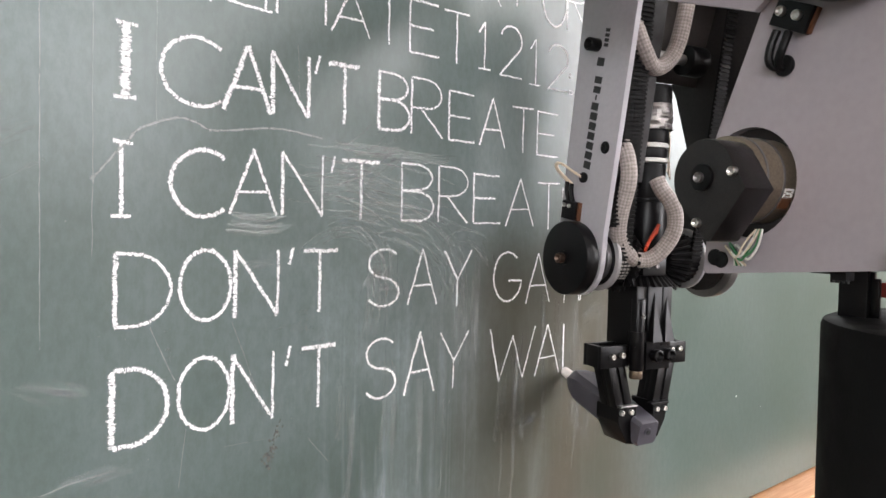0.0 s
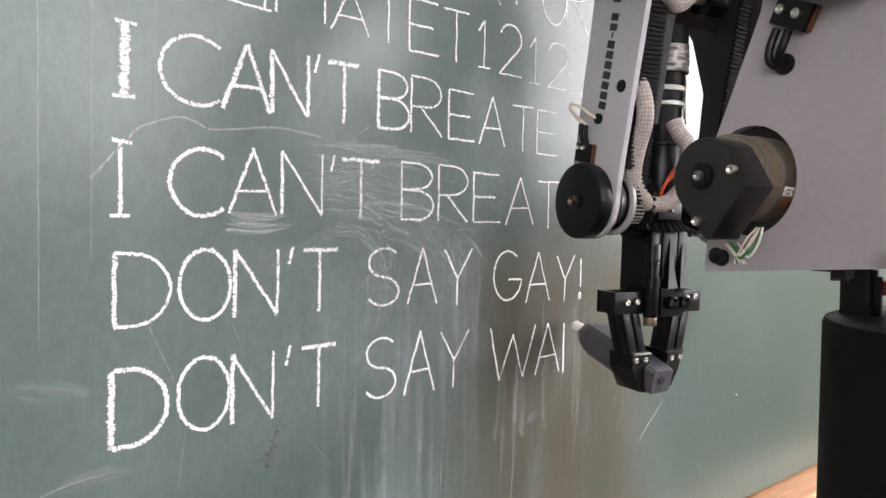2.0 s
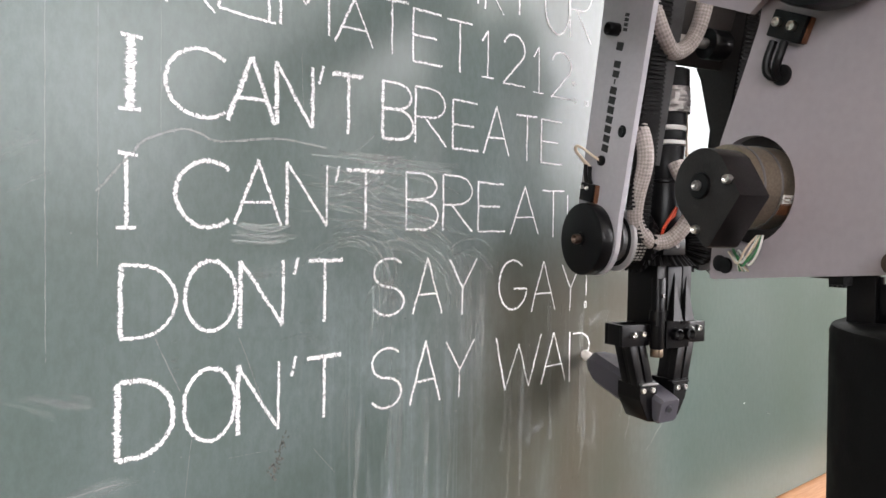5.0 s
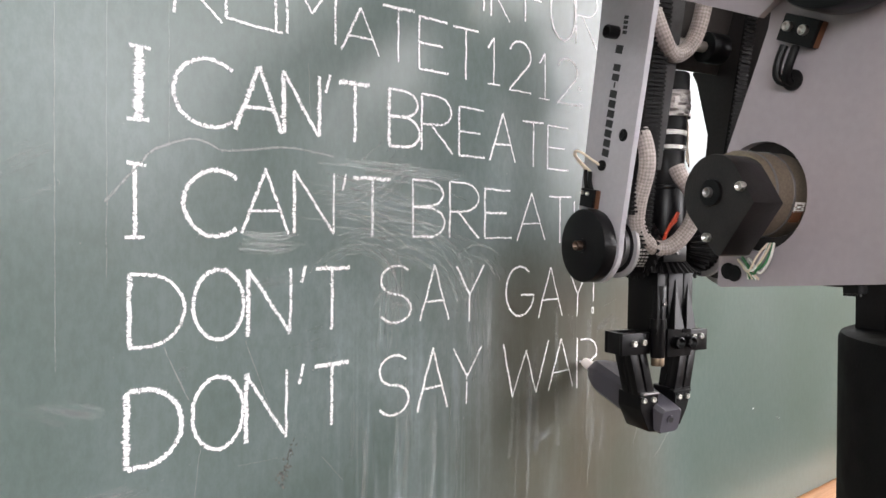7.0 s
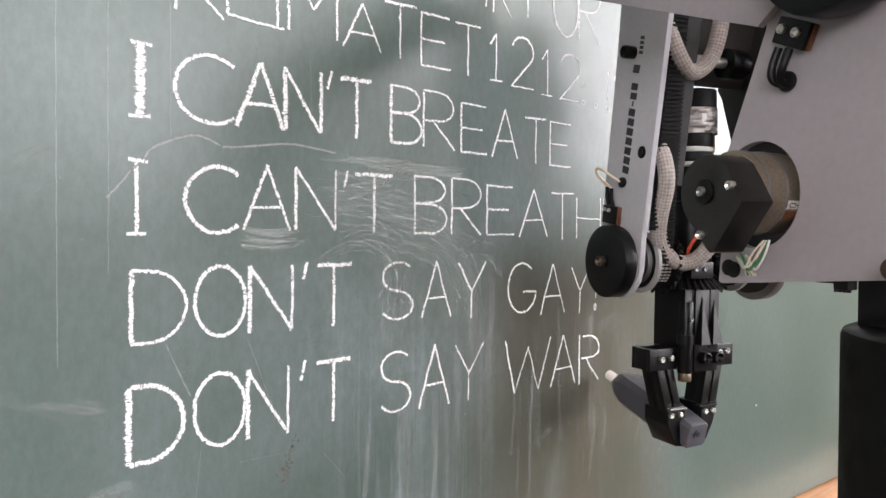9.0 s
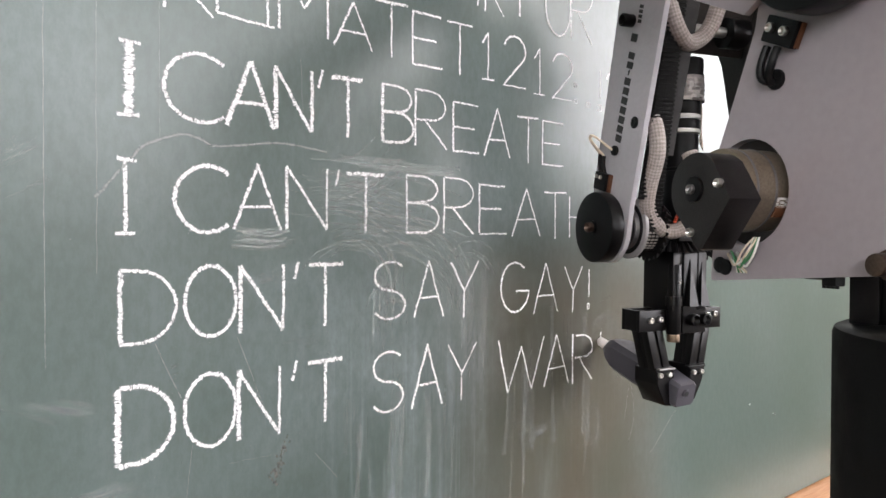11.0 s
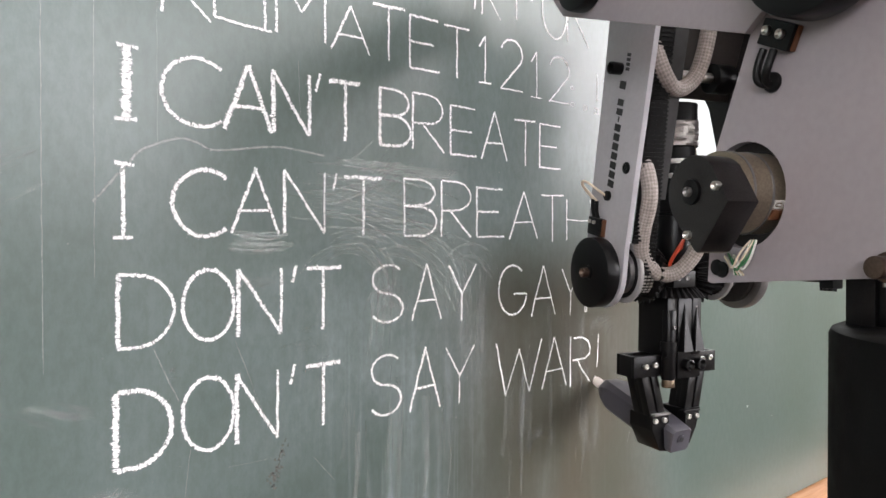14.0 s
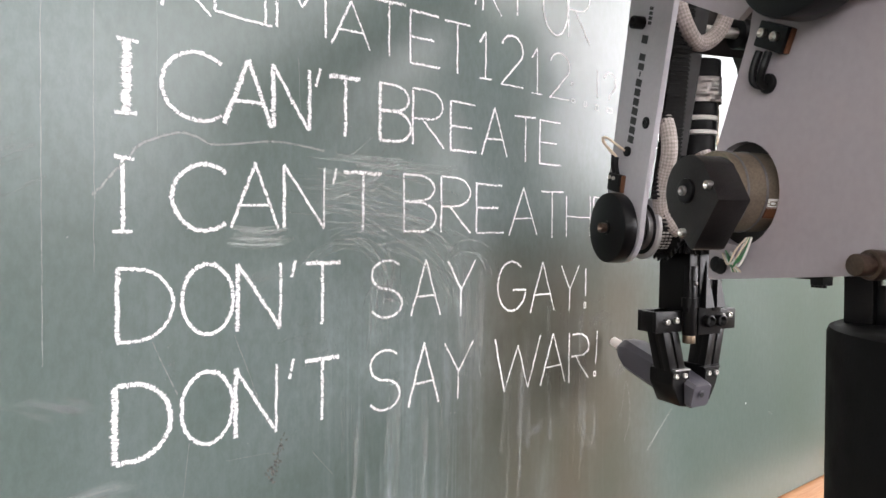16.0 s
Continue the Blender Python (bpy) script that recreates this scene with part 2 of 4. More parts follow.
# ---- mesh helpers ----
def part(name, bm, material, parent=None, label="", smooth=True):
    """Link a bmesh as one mesh object under a thing or a part."""
    bmesh.ops.recalc_face_normals(bm, faces=bm.faces[:])
    me = bpy.data.meshes.new(name)
    bm.to_mesh(me)
    bm.free()
    me.materials.append(material)
    if smooth:
        me.shade_smooth()
        me.set_sharp_from_angle(angle=radians(35))
    ob = new(name, me)
    ob.parent = parent
    if label:
        tagged(ob, label)
    return ob


def box(bm, lo, hi, bevel=0.0, m=None):
    v = bmesh.ops.create_cube(bm, size=1.0)["verts"]
    lo, hi = Vector(lo), Vector(hi)
    for p in v:
        p.co = Vector([(a + b) / 2 + c * (b - a) for a, b, c in zip(lo, hi, p.co)])
    if bevel:
        r = bmesh.ops.bevel(bm, geom=list({e for p in v for e in p.link_edges}), offset=bevel, segments=2, affect="EDGES", profile=0.6)
        v = list({q for f in r["faces"] for q in f.verts} | {p for p in v if p.is_valid})
    if m is not None:
        bmesh.ops.transform(bm, matrix=m, verts=v)
    return v


def rod(bm, a, b, r, r2=None, seg=28, bevel=0.0):
    a, b = Vector(a), Vector(b)
    d = b - a
    m = Matrix.Translation((a + b) / 2) @ d.to_track_quat("Z", "Y").to_matrix().to_4x4()
    v = bmesh.ops.create_cone(bm, cap_ends=True, segments=seg, radius1=r, radius2=r if r2 is None else r2, depth=d.length, matrix=m)["verts"]
    if bevel:
        rims = [e for e in {e for p in v for e in p.link_edges} if any(len(f.verts) > 4 for f in e.link_faces)]
        bmesh.ops.bevel(bm, geom=rims, offset=bevel, segments=2, affect="EDGES", profile=0.5)
    return v


def plate(bm, outline, x0, x1, hole=None, bevel=0.0):
    """A plate in the plane y, z between x0 and x1. hole: (y, z, radius)."""
    loops = [outline]
    if hole:
        loops.append([(hole[0] + hole[2] * math.cos(a), hole[1] + hole[2] * math.sin(a)) for a in np.linspace(0, 2 * math.pi, 40, endpoint=False)])
    edges = []
    for lp in loops:
        vs = [bm.verts.new((x0, y, z)) for y, z in lp]
        edges += [bm.edges.new((vs[i], vs[(i + 1) % len(vs)])) for i in range(len(vs))]
    faces = [g for g in bmesh.ops.triangle_fill(bm, use_beauty=True, edges=edges)["geom"] if isinstance(g, bmesh.types.BMFace)]
    r = bmesh.ops.extrude_face_region(bm, geom=faces)
    bmesh.ops.translate(bm, vec=(x1 - x0, 0, 0), verts=[g for g in r["geom"] if isinstance(g, bmesh.types.BMVert)])
    if bevel:
        bmesh.ops.recalc_face_normals(bm, faces=bm.faces[:])
        rims = [e for e in bm.edges if len(e.link_faces) == 2 and e.calc_face_angle() > 0.5]
        bmesh.ops.bevel(bm, geom=rims, offset=bevel, segments=2, affect="EDGES", profile=0.6)


def curve_points(pts, n=10):
    """A smooth line through the given points."""
    pts = [Vector(p) for p in pts]
    out = []
    for i in range(len(pts) - 1):
        p0, p1, p2, p3 = pts[max(0, i - 1)], pts[i], pts[i + 1], pts[min(len(pts) - 1, i + 2)]
        for k in range(n):
            t = k / n
            out.append(0.5 * (2 * p1 + (p2 - p0) * t + (2 * p0 - 5 * p1 + 4 * p2 - p3) * t * t + (3 * p1 - p0 - 3 * p2 + p3) * t ** 3))
    return out + [pts[-1]]


def tube(bm, pts, r, seg=12, n=10, smooth=24):
    line = curve_points(pts, n)
    for _ in range(smooth):
        line = [line[0]] + [(a + 2 * b + c) / 4 for a, b, c in zip(line, line[1:], line[2:])] + [line[-1]]
    uv = bm.loops.layers.uv.verify()
    rings, dist, up = [], 0.0, Vector((0.3, 0.5, 0.8))
    for i, p in enumerate(line):
        d = (line[min(i + 1, len(line) - 1)] - line[max(i - 1, 0)]).normalized()
        side = d.cross(up).normalized()
        up = side.cross(d).normalized()
        dist += (p - line[i - 1]).length if i else 0
        rings.append(([bm.verts.new(p + r * (math.cos(a) * side + math.sin(a) * up)) for a in np.linspace(0, 2 * math.pi, seg, endpoint=False)], dist))
    for (ra, da), (rb, db) in zip(rings, rings[1:]):
        for k in range(seg):
            f = bm.faces.new((ra[k], ra[(k + 1) % seg], rb[(k + 1) % seg], rb[k]))
            for lp, (u, v) in zip(f.loops, ((k, da), (k + 1, da), (k + 1, db), (k, db))):
                lp[uv].uv = (u / seg, v / (2 * math.pi * r))
    bm.faces.new(rings[0][0])
    bm.faces.new(rings[-1][0])


def gear(bm, a, b, r0, r1, teeth, depth):
    """A toothed wheel or bevel gear from a to b, with radius r0 at a and r1 at b."""
    a, b = Vector(a), Vector(b)
    q = (b - a).to_track_quat("Z", "Y")
    rings = []
    for p, r in ((a, r0), (b, r1)):
        ring = []
        for k in range(teeth * 4):
            rr = r if k % 4 in (0, 1) else r - depth
            t = 2 * math.pi * k / (teeth * 4)
            ring.append(bm.verts.new(p + q @ Vector((rr * math.cos(t), rr * math.sin(t), 0))))
        rings.append(ring)
    n = teeth * 4
    for k in range(n):
        bm.faces.new((rings[0][k], rings[0][(k + 1) % n], rings[1][(k + 1) % n], rings[1][k]))
    bm.faces.new(rings[0])
    bm.faces.new(rings[1])


def screw(parent, p, axis, r=0.0025, length=0.004, name="screw", material=None, label=""):
    """A socket-head screw whose head stands out from p along axis."""
    bm = bmesh.new()
    p, d = Vector(p), Vector(axis).normalized()
    rod(bm, p - d * 0.001, p + d * length, r, seg=16, bevel=r * 0.15)
    q = d.to_track_quat("Z", "Y")
    caps = sorted((f for f in bm.faces if len(f.verts) > 8), key=lambda f: -(f.calc_center_median() - p).dot(d))
    r1 = bmesh.ops.inset_region(bm, faces=[caps[0]], thickness=r * 0.42)
    bmesh.ops.translate(bm, vec=-d * length * 0.5, verts=caps[0].verts[:])
    return part(name, bm, material or STEEL, parent, label)


def belt(parent, a, b, width, pitch=0.0032, face=1, name="toothed_belt"):
    """A straight run of toothed belt from a to b (y, z) at x; teeth on one side."""
    bm = bmesh.new()
    a, b = Vector(a), Vector(b)
    d = (b - a).normalized()
    n = Vector((1, 0, 0)).cross(d) * face
    m = Matrix((Vector((1, 0, 0)), d, n)).transposed().to_4x4()
    m.translation = a
    ln = (b - a).length
    box(bm, (-width / 2, 0, 0), (width / 2, ln, 0.0015), m=m)
    for k in range(int(ln / pitch)):
        box(bm, (-width / 2, k * pitch, -0.0016), (width / 2, k * pitch + pitch * 0.5, 0.0002), m=m)
    return part(name, bm, RUBBER, parent, "black toothed rubber belt", smooth=False)


# ---- the room ----
def slab(name, lo, hi, material, label, category, kind="structure"):
    bm = bmesh.new()
    box(bm, lo, hi)
    return tagged(part(name, bm, material, smooth=False), label, category, kind=kind)


slab("floor", (-3.2, -6.2, -0.1), (4.2, 0.2, 0.0), FLOOR, "plain brown vinyl classroom floor", "floor")
slab("ceiling", (-3.2, -6.2, 3.0), (4.2, 0.2, 3.1), CEILING, "plain white painted ceiling", "ceiling")
slab("wall_north", (-3.2, 0.03, 0.0), (4.2, 0.2, 3.0), WALL, "plain off-white wall behind the board", "wall")
bm = bmesh.new()
for lo, hi in (((-3.2, -6.2, 0), (4.2, -6.0, 1.0)), ((-3.2, -6.2, 2.7), (4.2, -6.0, 3.0)), ((-3.2, -6.2, 1.0), (-0.72, -6.0, 2.7)), ((3.96, -6.2, 1.0), (4.2, -6.0, 2.7))):
    box(bm, lo, hi)
tagged(part("wall_south", bm, WALL, smooth=False), "plain off-white wall with a wide window", "wall", kind="structure")
slab("window_3", (-0.72, -6.19, 1.0), (3.96, -6.15, 2.7), DAY_GLOW, "bright overcast daylight behind a wide window", "window")


def window_wall(name, x0, x1, z0, z1, openings):
    """A wall along y with windows from z0 to z1; openings: (y0, y1) from the far end on."""
    bm = bmesh.new()
    box(bm, (x0, -6.0, 0), (x1, 0.03, z0))
    box(bm, (x0, -6.0, z1), (x1, 0.03, 3.0))
    ends = [-6.0] + [y for pair in openings for y in pair] + [0.03]
    for y0, y1 in zip(ends[::2], ends[1::2]):
        box(bm, (x0, y0, z0), (x1, y1, z1))
    return tagged(part(name, bm, WALL, smooth=False), "plain off-white wall with wide windows", "wall", kind="structure")


window_wall("wall_east", 4.0, 4.2, 1.30, 2.96, [(-5.90, -4.42), (-3.50, -0.90)])
window_wall("wall_west", -3.2, -3.0, 1.1, 2.5, [(-3.9, -1.3)])
slab("window_4", (4.15, -5.90, 1.30), (4.19, -4.42, 2.96), DAY_GLOW, "bright overcast daylight behind a window", "window")
slab("window_1", (4.15, -3.50, 1.30), (4.19, -0.90, 2.96), DAY_GLOW, "bright overcast daylight behind a wide window", "window")
slab("window_2", (-3.19, -3.9, 1.1), (-3.15, -1.3, 2.5), DAY_GLOW, "bright overcast daylight behind a wide window", "window")
slab("ceiling_lamp", (2.5, -5.0, 2.94), (3.7, -2.8, 3.0), LAMP_GLOW, "broad white ceiling lamp panel", "lamp", kind="thing")

# ---- the blackboard ----
blackboard = tagged(new("blackboard"), "green classroom chalkboard covered with white chalk writing and smears", "chalkboard")
bm = bmesh.new()
box(bm, (-1.2, 0.0, 0.776), (2.7, 0.026, 2.0), 0.002)
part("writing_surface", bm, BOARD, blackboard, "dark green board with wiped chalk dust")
bm = bmesh.new()
box(bm, (-1.22, -0.045, 0.748), (2.72, 0.028, 0.774), 0.004)
part("chalk_tray", bm, WOOD, blackboard, "varnished orange-brown wooden chalk ledge")
bm = bmesh.new()
box(bm, (-1.22, -0.004, 2.0), (2.72, 0.028, 2.05), 0.003)
part("top_rail", bm, WOOD, blackboard, "varnished wooden top rail")


def arc(cx, cz, rx, rz, a0, a1, n=14):
    return [(cx + rx * math.cos(radians(a)), cz + rz * math.sin(radians(a))) for a in np.linspace(a0, a1, n)]


# strokes of each character in a box one wide and one high
GLYPHS = {
    "I": [[(0.5, 0), (0.5, 1)], [(0, 0), (1, 0.02)], [(0, 1), (1, 0.98)]],
    "i": [[(0.5, 0), (0.5, 1)]],
    "C": [arc(0.6, 0.5, 0.6, 0.5, 50, 310, 24)],
    "A": [[(0, 0), (0.5, 1)], [(0.5, 1), (1, 0)], [(0.17, 0.34), (0.83, 0.36)]],
    "N": [[(0, 0), (0, 1)], [(0, 1), (1, 0)], [(1, 0), (1, 1)]],
    "'": [[(0.95, 1), (0.1, 0.0)]],
    "T": [[(0, 0.98), (1, 1)], [(0.5, 1), (0.5, 0)]],
    "B": [[(0, 0), (0, 1)], [(0, 1)] + arc(0.45, 0.77, 0.5, 0.23, 90, -90, 10) + [(0, 0.52)], [(0, 0.52)] + arc(0.5, 0.26, 0.5, 0.26, 90, -90, 12) + [(0, 0)]],
    "R": [[(0, 0), (0, 1)], [(0, 1)] + arc(0.45, 0.74, 0.52, 0.26, 90, -90, 12) + [(0, 0.47)], [(0.3, 0.47), (1, 0)]],
    "E": [[(0, 0), (0, 1)], [(0, 1), (0.95, 0.99)], [(0, 0.5), (0.8, 0.5)], [(0, 0), (1, 0.01)]],
    "H": [[(0, 0), (0, 1)], [(0, 0.5), (1, 0.48)], [(1, 0), (1, 1)]],
    "D": [[(0, 0), (0, 1)], [(0, 1), (0.3, 1)] + arc(0.3, 0.5, 0.7, 0.5, 88, -88, 16) + [(0.3, 0), (0, 0)]],
    "O": [arc(0.5, 0.5, 0.5, 0.5, 100, 462, 30)],
    "S": [arc(0.52, 0.75, 0.48, 0.25, 40, 250, 12) + arc(0.48, 0.25, 0.5, 0.25, 80, -150, 12)],
    "Y": [[(0, 1), (0.48, 0.48)], [(1, 1), (0.48, 0.48)], [(0.48, 0.5), (0.46, 0)]],
    "G": [arc(0.52, 0.5, 0.52, 0.5, 50, 350, 22) + [(0.98, 0.42), (0.55, 0.42)]],
    "W": [[(0, 1), (0.2, 0)], [(0.2, 0), (0.5, 0.85)], [(0.5, 0.85), (0.72, 0.02)], [(0.72, 0.02), (1, 1)]],
    "K": [[(0, 0), (0, 1)], [(1, 1), (0.05, 0.45)], [(0.2, 0.55), (1, 0)]],
    "L": [[(0, 1), (0, 0.05)], [(0, 0.05), (1, 0)]],
    "M": [[(0, 0), (0, 1)], [(0, 1), (0.5, 0.4)], [(0.5, 0.4), (1, 1)], [(1, 1), (1, 0)]],
    "F": [[(0, 0), (0, 1)], [(0, 1), (1, 0.98)], [(0, 0.52), (0.8, 0.52)]],
    "1": [[(0.1, 0.75), (0.55, 1)], [(0.55, 1), (0.55, 0)], [(0.05, 0), (1, 0.01)]],
    "2": [arc(0.5, 0.72, 0.48, 0.28, 165, -30, 12) + [(0, 0)], [(0, 0), (1, 0.01)]],
    ":": [arc(0.4, 0.62, 0.35, 0.06, 0, 360, 9), arc(0.5, 0.05, 0.5, 0.08, 45, 405, 5)],
    ".": [arc(0.5, 0.05, 0.5, 0.08, 45, 405, 5)],
    "!": [[(0.5, 1), (0.5, 0.3)], arc(0.5, 0.05, 0.5, 0.09, 45, 405, 5)],
    "?": [arc(0.5, 0.75, 0.5, 0.25, 165, -60, 10) + [(0.45, 0.4), (0.45, 0.28)], arc(0.5, 0.05, 0.3, 0.08, 45, 405, 5)],
}
rng = random.Random(7)
layer = [0]


def chalk_stroke(bm, pts, width, y0=0.0):
    """A ragged ribbon of chalk, a fraction of a millimetre thick, along a line (x, z) of the board."""
    layer[0] += 1
    y = y0 - 0.00035 - 0.00003 * (layer[0] % 9)
    line = []
    for (xa, za), (xb, zb) in zip(pts, pts[1:]):
        n = max(1, int(math.hypot(xb - xa, zb - za) / 0.0013))
        line += [(xa + (xb - xa) * k / n, za + (zb - za) * k / n) for k in range(n)]
    line.append(pts[-1])
    if len(line) < 2:
        return
    rows, drift, along = [], 0.0, 0.0
    seed = rng.random() * 50
    uv = bm.loops.layers.uv.verify()
    for i, (x, z) in enumerate(line):
        (xa, za), (xb, zb) = line[max(0, i - 1)], line[min(len(line) - 1, i + 1)]
        d = Vector((xb - xa, zb - za))
        along += d.length * 500
        d = d.normalized() if d.length else Vector((0, 1))
        nx, nz = -d.y, d.x
        drift = 0.0005 * noise.noise((seed, i * 0.11, 0.0))
        w1 = width * (0.5 + 0.16 * noise.noise((seed + 9, i * 0.6, 0)) + 0.06 * rng.uniform(-1, 1))
        w2 = width * (0.5 + 0.16 * noise.noise((seed + 19, i * 0.6, 0)) + 0.06 * rng.uniform(-1, 1))
        px, pz = x + nx * drift, z + nz * drift
        rows.append(([bm.verts.new((px + nx * w1, y0 + 0.0001, pz + nz * w1)), bm.verts.new((px + nx * w1 * 0.9, y, pz + nz * w1 * 0.9)),
                      bm.verts.new((px - nx * w2 * 0.9, y, pz - nz * w2 * 0.9)), bm.verts.new((px - nx * w2, y0 + 0.0001, pz - nz * w2))], seed * 20 + along))
    across = (0.0, 0.06, 0.94, 1.0)
    for (a, va), (b, vb) in zip(rows, rows[1:]):
        for k in range(3):
            f = bm.faces.new((a[k], a[k + 1], b[k + 1], b[k]))
            for lp, u, v in zip(f.loops, (across[k], across[k + 1], across[k + 1], across[k]), (va, va, vb, vb)):
                lp[uv].uv = (u, v)


def write_row(chars):
    """Characters of one line of writing: (character, left, right, foot, head, stroke width in mm)."""
    for ch, x0, x1, z0, z1, w in chars:
        bm = bmesh.new()
        for n, st in enumerate(GLYPHS[ch]):
            j = [rng.uniform(-0.0005, 0.0005) for _ in range(2)]
            pts = [(x0 + (x1 - x0) * u + j[0], z0 + (z1 - z0) * v + j[1]) for u, v in st]
            chalk_stroke(bm, pts, w * 0.00108 * rng.uniform(0.85, 1.15) * (1.06 if n == 0 else 0.50 if ch == "I" and w > 5 else 0.86))
        name = "digit" if ch in "12" else "punctuation_mark" if ch in "':.!?" else "letter"
        part(name, bm, CHALK if w > 2.4 else CHALK_THIN, blackboard, "white chalk character %s" % ch.upper(), smooth=False)


# two lines partly above the view, then the four lines of writing
write_row([("i", 0.2711, 0.2711, 1.2998, 1.3248, 2.0), ("K", 0.2792, 0.2997, 1.2968, 1.3317, 2.0), ("F", 0.3185, 0.3437, 1.3003, 1.3421, 2.0), ("O", 0.3511, 0.3844, 1.2942, 1.3487, 2.2),
           ("R", 0.3852, 0.4151, 1.2942, 1.3516, 2.0)])
write_row([("K", 0.0248, 0.0543, 1.2444, 1.2840, 2.6), ("L", 0.0561, 0.0940, 1.2462, 1.2884, 2.6), ("i", 0.0897, 0.0897, 1.2465, 1.2870, 2.8), ("M", 0.0976, 0.1335, 1.2463, 1.2898, 2.8),
           ("A", 0.1380, 0.1694, 1.2438, 1.2758, 2.6), ("T", 0.1719, 0.2005, 1.2435, 1.2831, 2.4), ("E", 0.2053, 0.2342, 1.2420, 1.2819, 2.6), ("T", 0.2388, 0.2653, 1.2411, 1.2812, 2.4),
           ("1", 0.2746, 0.2891, 1.2412, 1.2799, 2.2), ("2", 0.3001, 0.3265, 1.2397, 1.2827, 2.2), ("1", 0.3357, 0.3508, 1.2381, 1.2776, 1.9), ("2", 0.3597, 0.3873, 1.2372, 1.2790, 2.0),
           (":", 0.3890, 0.3955, 1.2370, 1.2640, 1.2), (".", 0.4070, 0.4125, 1.2360, 1.2740, 1.2), ("!", 0.4245, 0.4305, 1.2350, 1.2725, 1.6), ("?", 0.4370, 0.4560, 1.2345, 1.2725, 1.7)])
write_row([("I", -0.0006, 0.0115, 1.1791, 1.2212, 6.2), ("C", 0.0246, 0.0612, 1.1801, 1.2210, 3.2), ("A", 0.0630, 0.0942, 1.1806, 1.2220, 4.0), ("N", 0.0950, 0.1212, 1.1816, 1.2222, 3.8),
           ("'", 0.1259, 0.1293, 1.2120, 1.2250, 3.0), ("T", 0.1364, 0.1616, 1.1808, 1.2217, 3.6), ("B", 0.1785, 0.2061, 1.1813, 1.2233, 3.6), ("R", 0.2088, 0.2386, 1.1808, 1.2232, 2.8),
           ("E", 0.2455, 0.2731, 1.1804, 1.2192, 2.8), ("A", 0.2787, 0.3085, 1.1796, 1.2195, 2.4), ("T", 0.3167, 0.3426, 1.1772, 1.2167, 2.6), ("E", 0.3477, 0.3762, 1.1772, 1.2155, 2.2)])
write_row([("I", -0.0013, 0.0094, 1.1122, 1.1543, 3.4), ("C", 0.0309, 0.0643, 1.1137, 1.1540, 3.0), ("A", 0.0668, 0.0992, 1.1156, 1.1573, 2.8), ("N", 0.1028, 0.1332, 1.1161, 1.1573, 2.8),
           ("'", 0.1393, 0.1429, 1.1465, 1.1582, 2.2), ("T", 0.1484, 0.1803, 1.1151, 1.1574, 3.2), ("B", 0.2007, 0.2316, 1.1158, 1.1582, 2.6), ("R", 0.2367, 0.2674, 1.1149, 1.1583, 2.4),
           ("E", 0.2735, 0.3043, 1.1157, 1.1559, 2.6), ("A", 0.3104, 0.3453, 1.1142, 1.1551, 2.2), ("T", 0.3504, 0.3798, 1.1120, 1.1536, 2.2), ("H", 0.3845, 0.4186, 1.1139, 1.1512, 1.8),
           ("E", 0.4237, 0.4534, 1.1109, 1.1512, 2.0)])
write_row([("D", 0.0011, 0.0324, 1.0493, 1.0911, 3.2), ("O", 0.0370, 0.0688, 1.0502, 1.0930, 3.3), ("N", 0.0714, 0.1007, 1.0507, 1.0931, 3.6), ("'", 0.1087, 0.1120, 1.0837, 1.0950, 2.8),
           ("T", 0.1192, 0.1459, 1.0509, 1.0931, 3.4), ("S", 0.1713, 0.2000, 1.0516, 1.0939, 2.4), ("A", 0.2084, 0.2365, 1.0513, 1.0938, 2.4), ("Y", 0.2445, 0.2734, 1.0489, 1.0932, 2.2),
           ("G", 0.2982, 0.3308, 1.0496, 1.0920, 2.0), ("A", 0.3379, 0.3689, 1.0468, 1.0904, 2.0), ("Y", 0.3781, 0.4036, 1.0450, 1.0867, 1.8), ("!", 0.4109, 0.4143, 1.0474, 1.0842, 1.7)])
write_row([("D", 0.0003, 0.0305, 0.9806, 1.0247, 4.0), ("O", 0.0371, 0.0690, 0.9824, 1.0271, 3.4), ("N", 0.0705, 0.0989, 0.9831, 1.0273, 3.4), ("'", 0.1073, 0.1110, 1.0167, 1.0298, 2.8),
           ("T", 0.1194, 0.1458, 0.9847, 1.0274, 3.4), ("S", 0.1706, 0.1983, 0.9846, 1.0285, 2.4), ("A", 0.2056, 0.2358, 0.9834, 1.0311, 2.4), ("Y", 0.2409, 0.2719, 0.9827, 1.0279, 2.2),
           ("W", 0.2954, 0.3515, 0.9811, 1.0263, 1.9), ("A", 0.3522, 0.3849, 0.9811, 1.0260, 2.0), ("i", 0.3893, 0.3917, 0.9787, 1.0247, 1.8)])
write_row([("1", 0.520, 0.535, 1.207, 1.251, 2.0)])

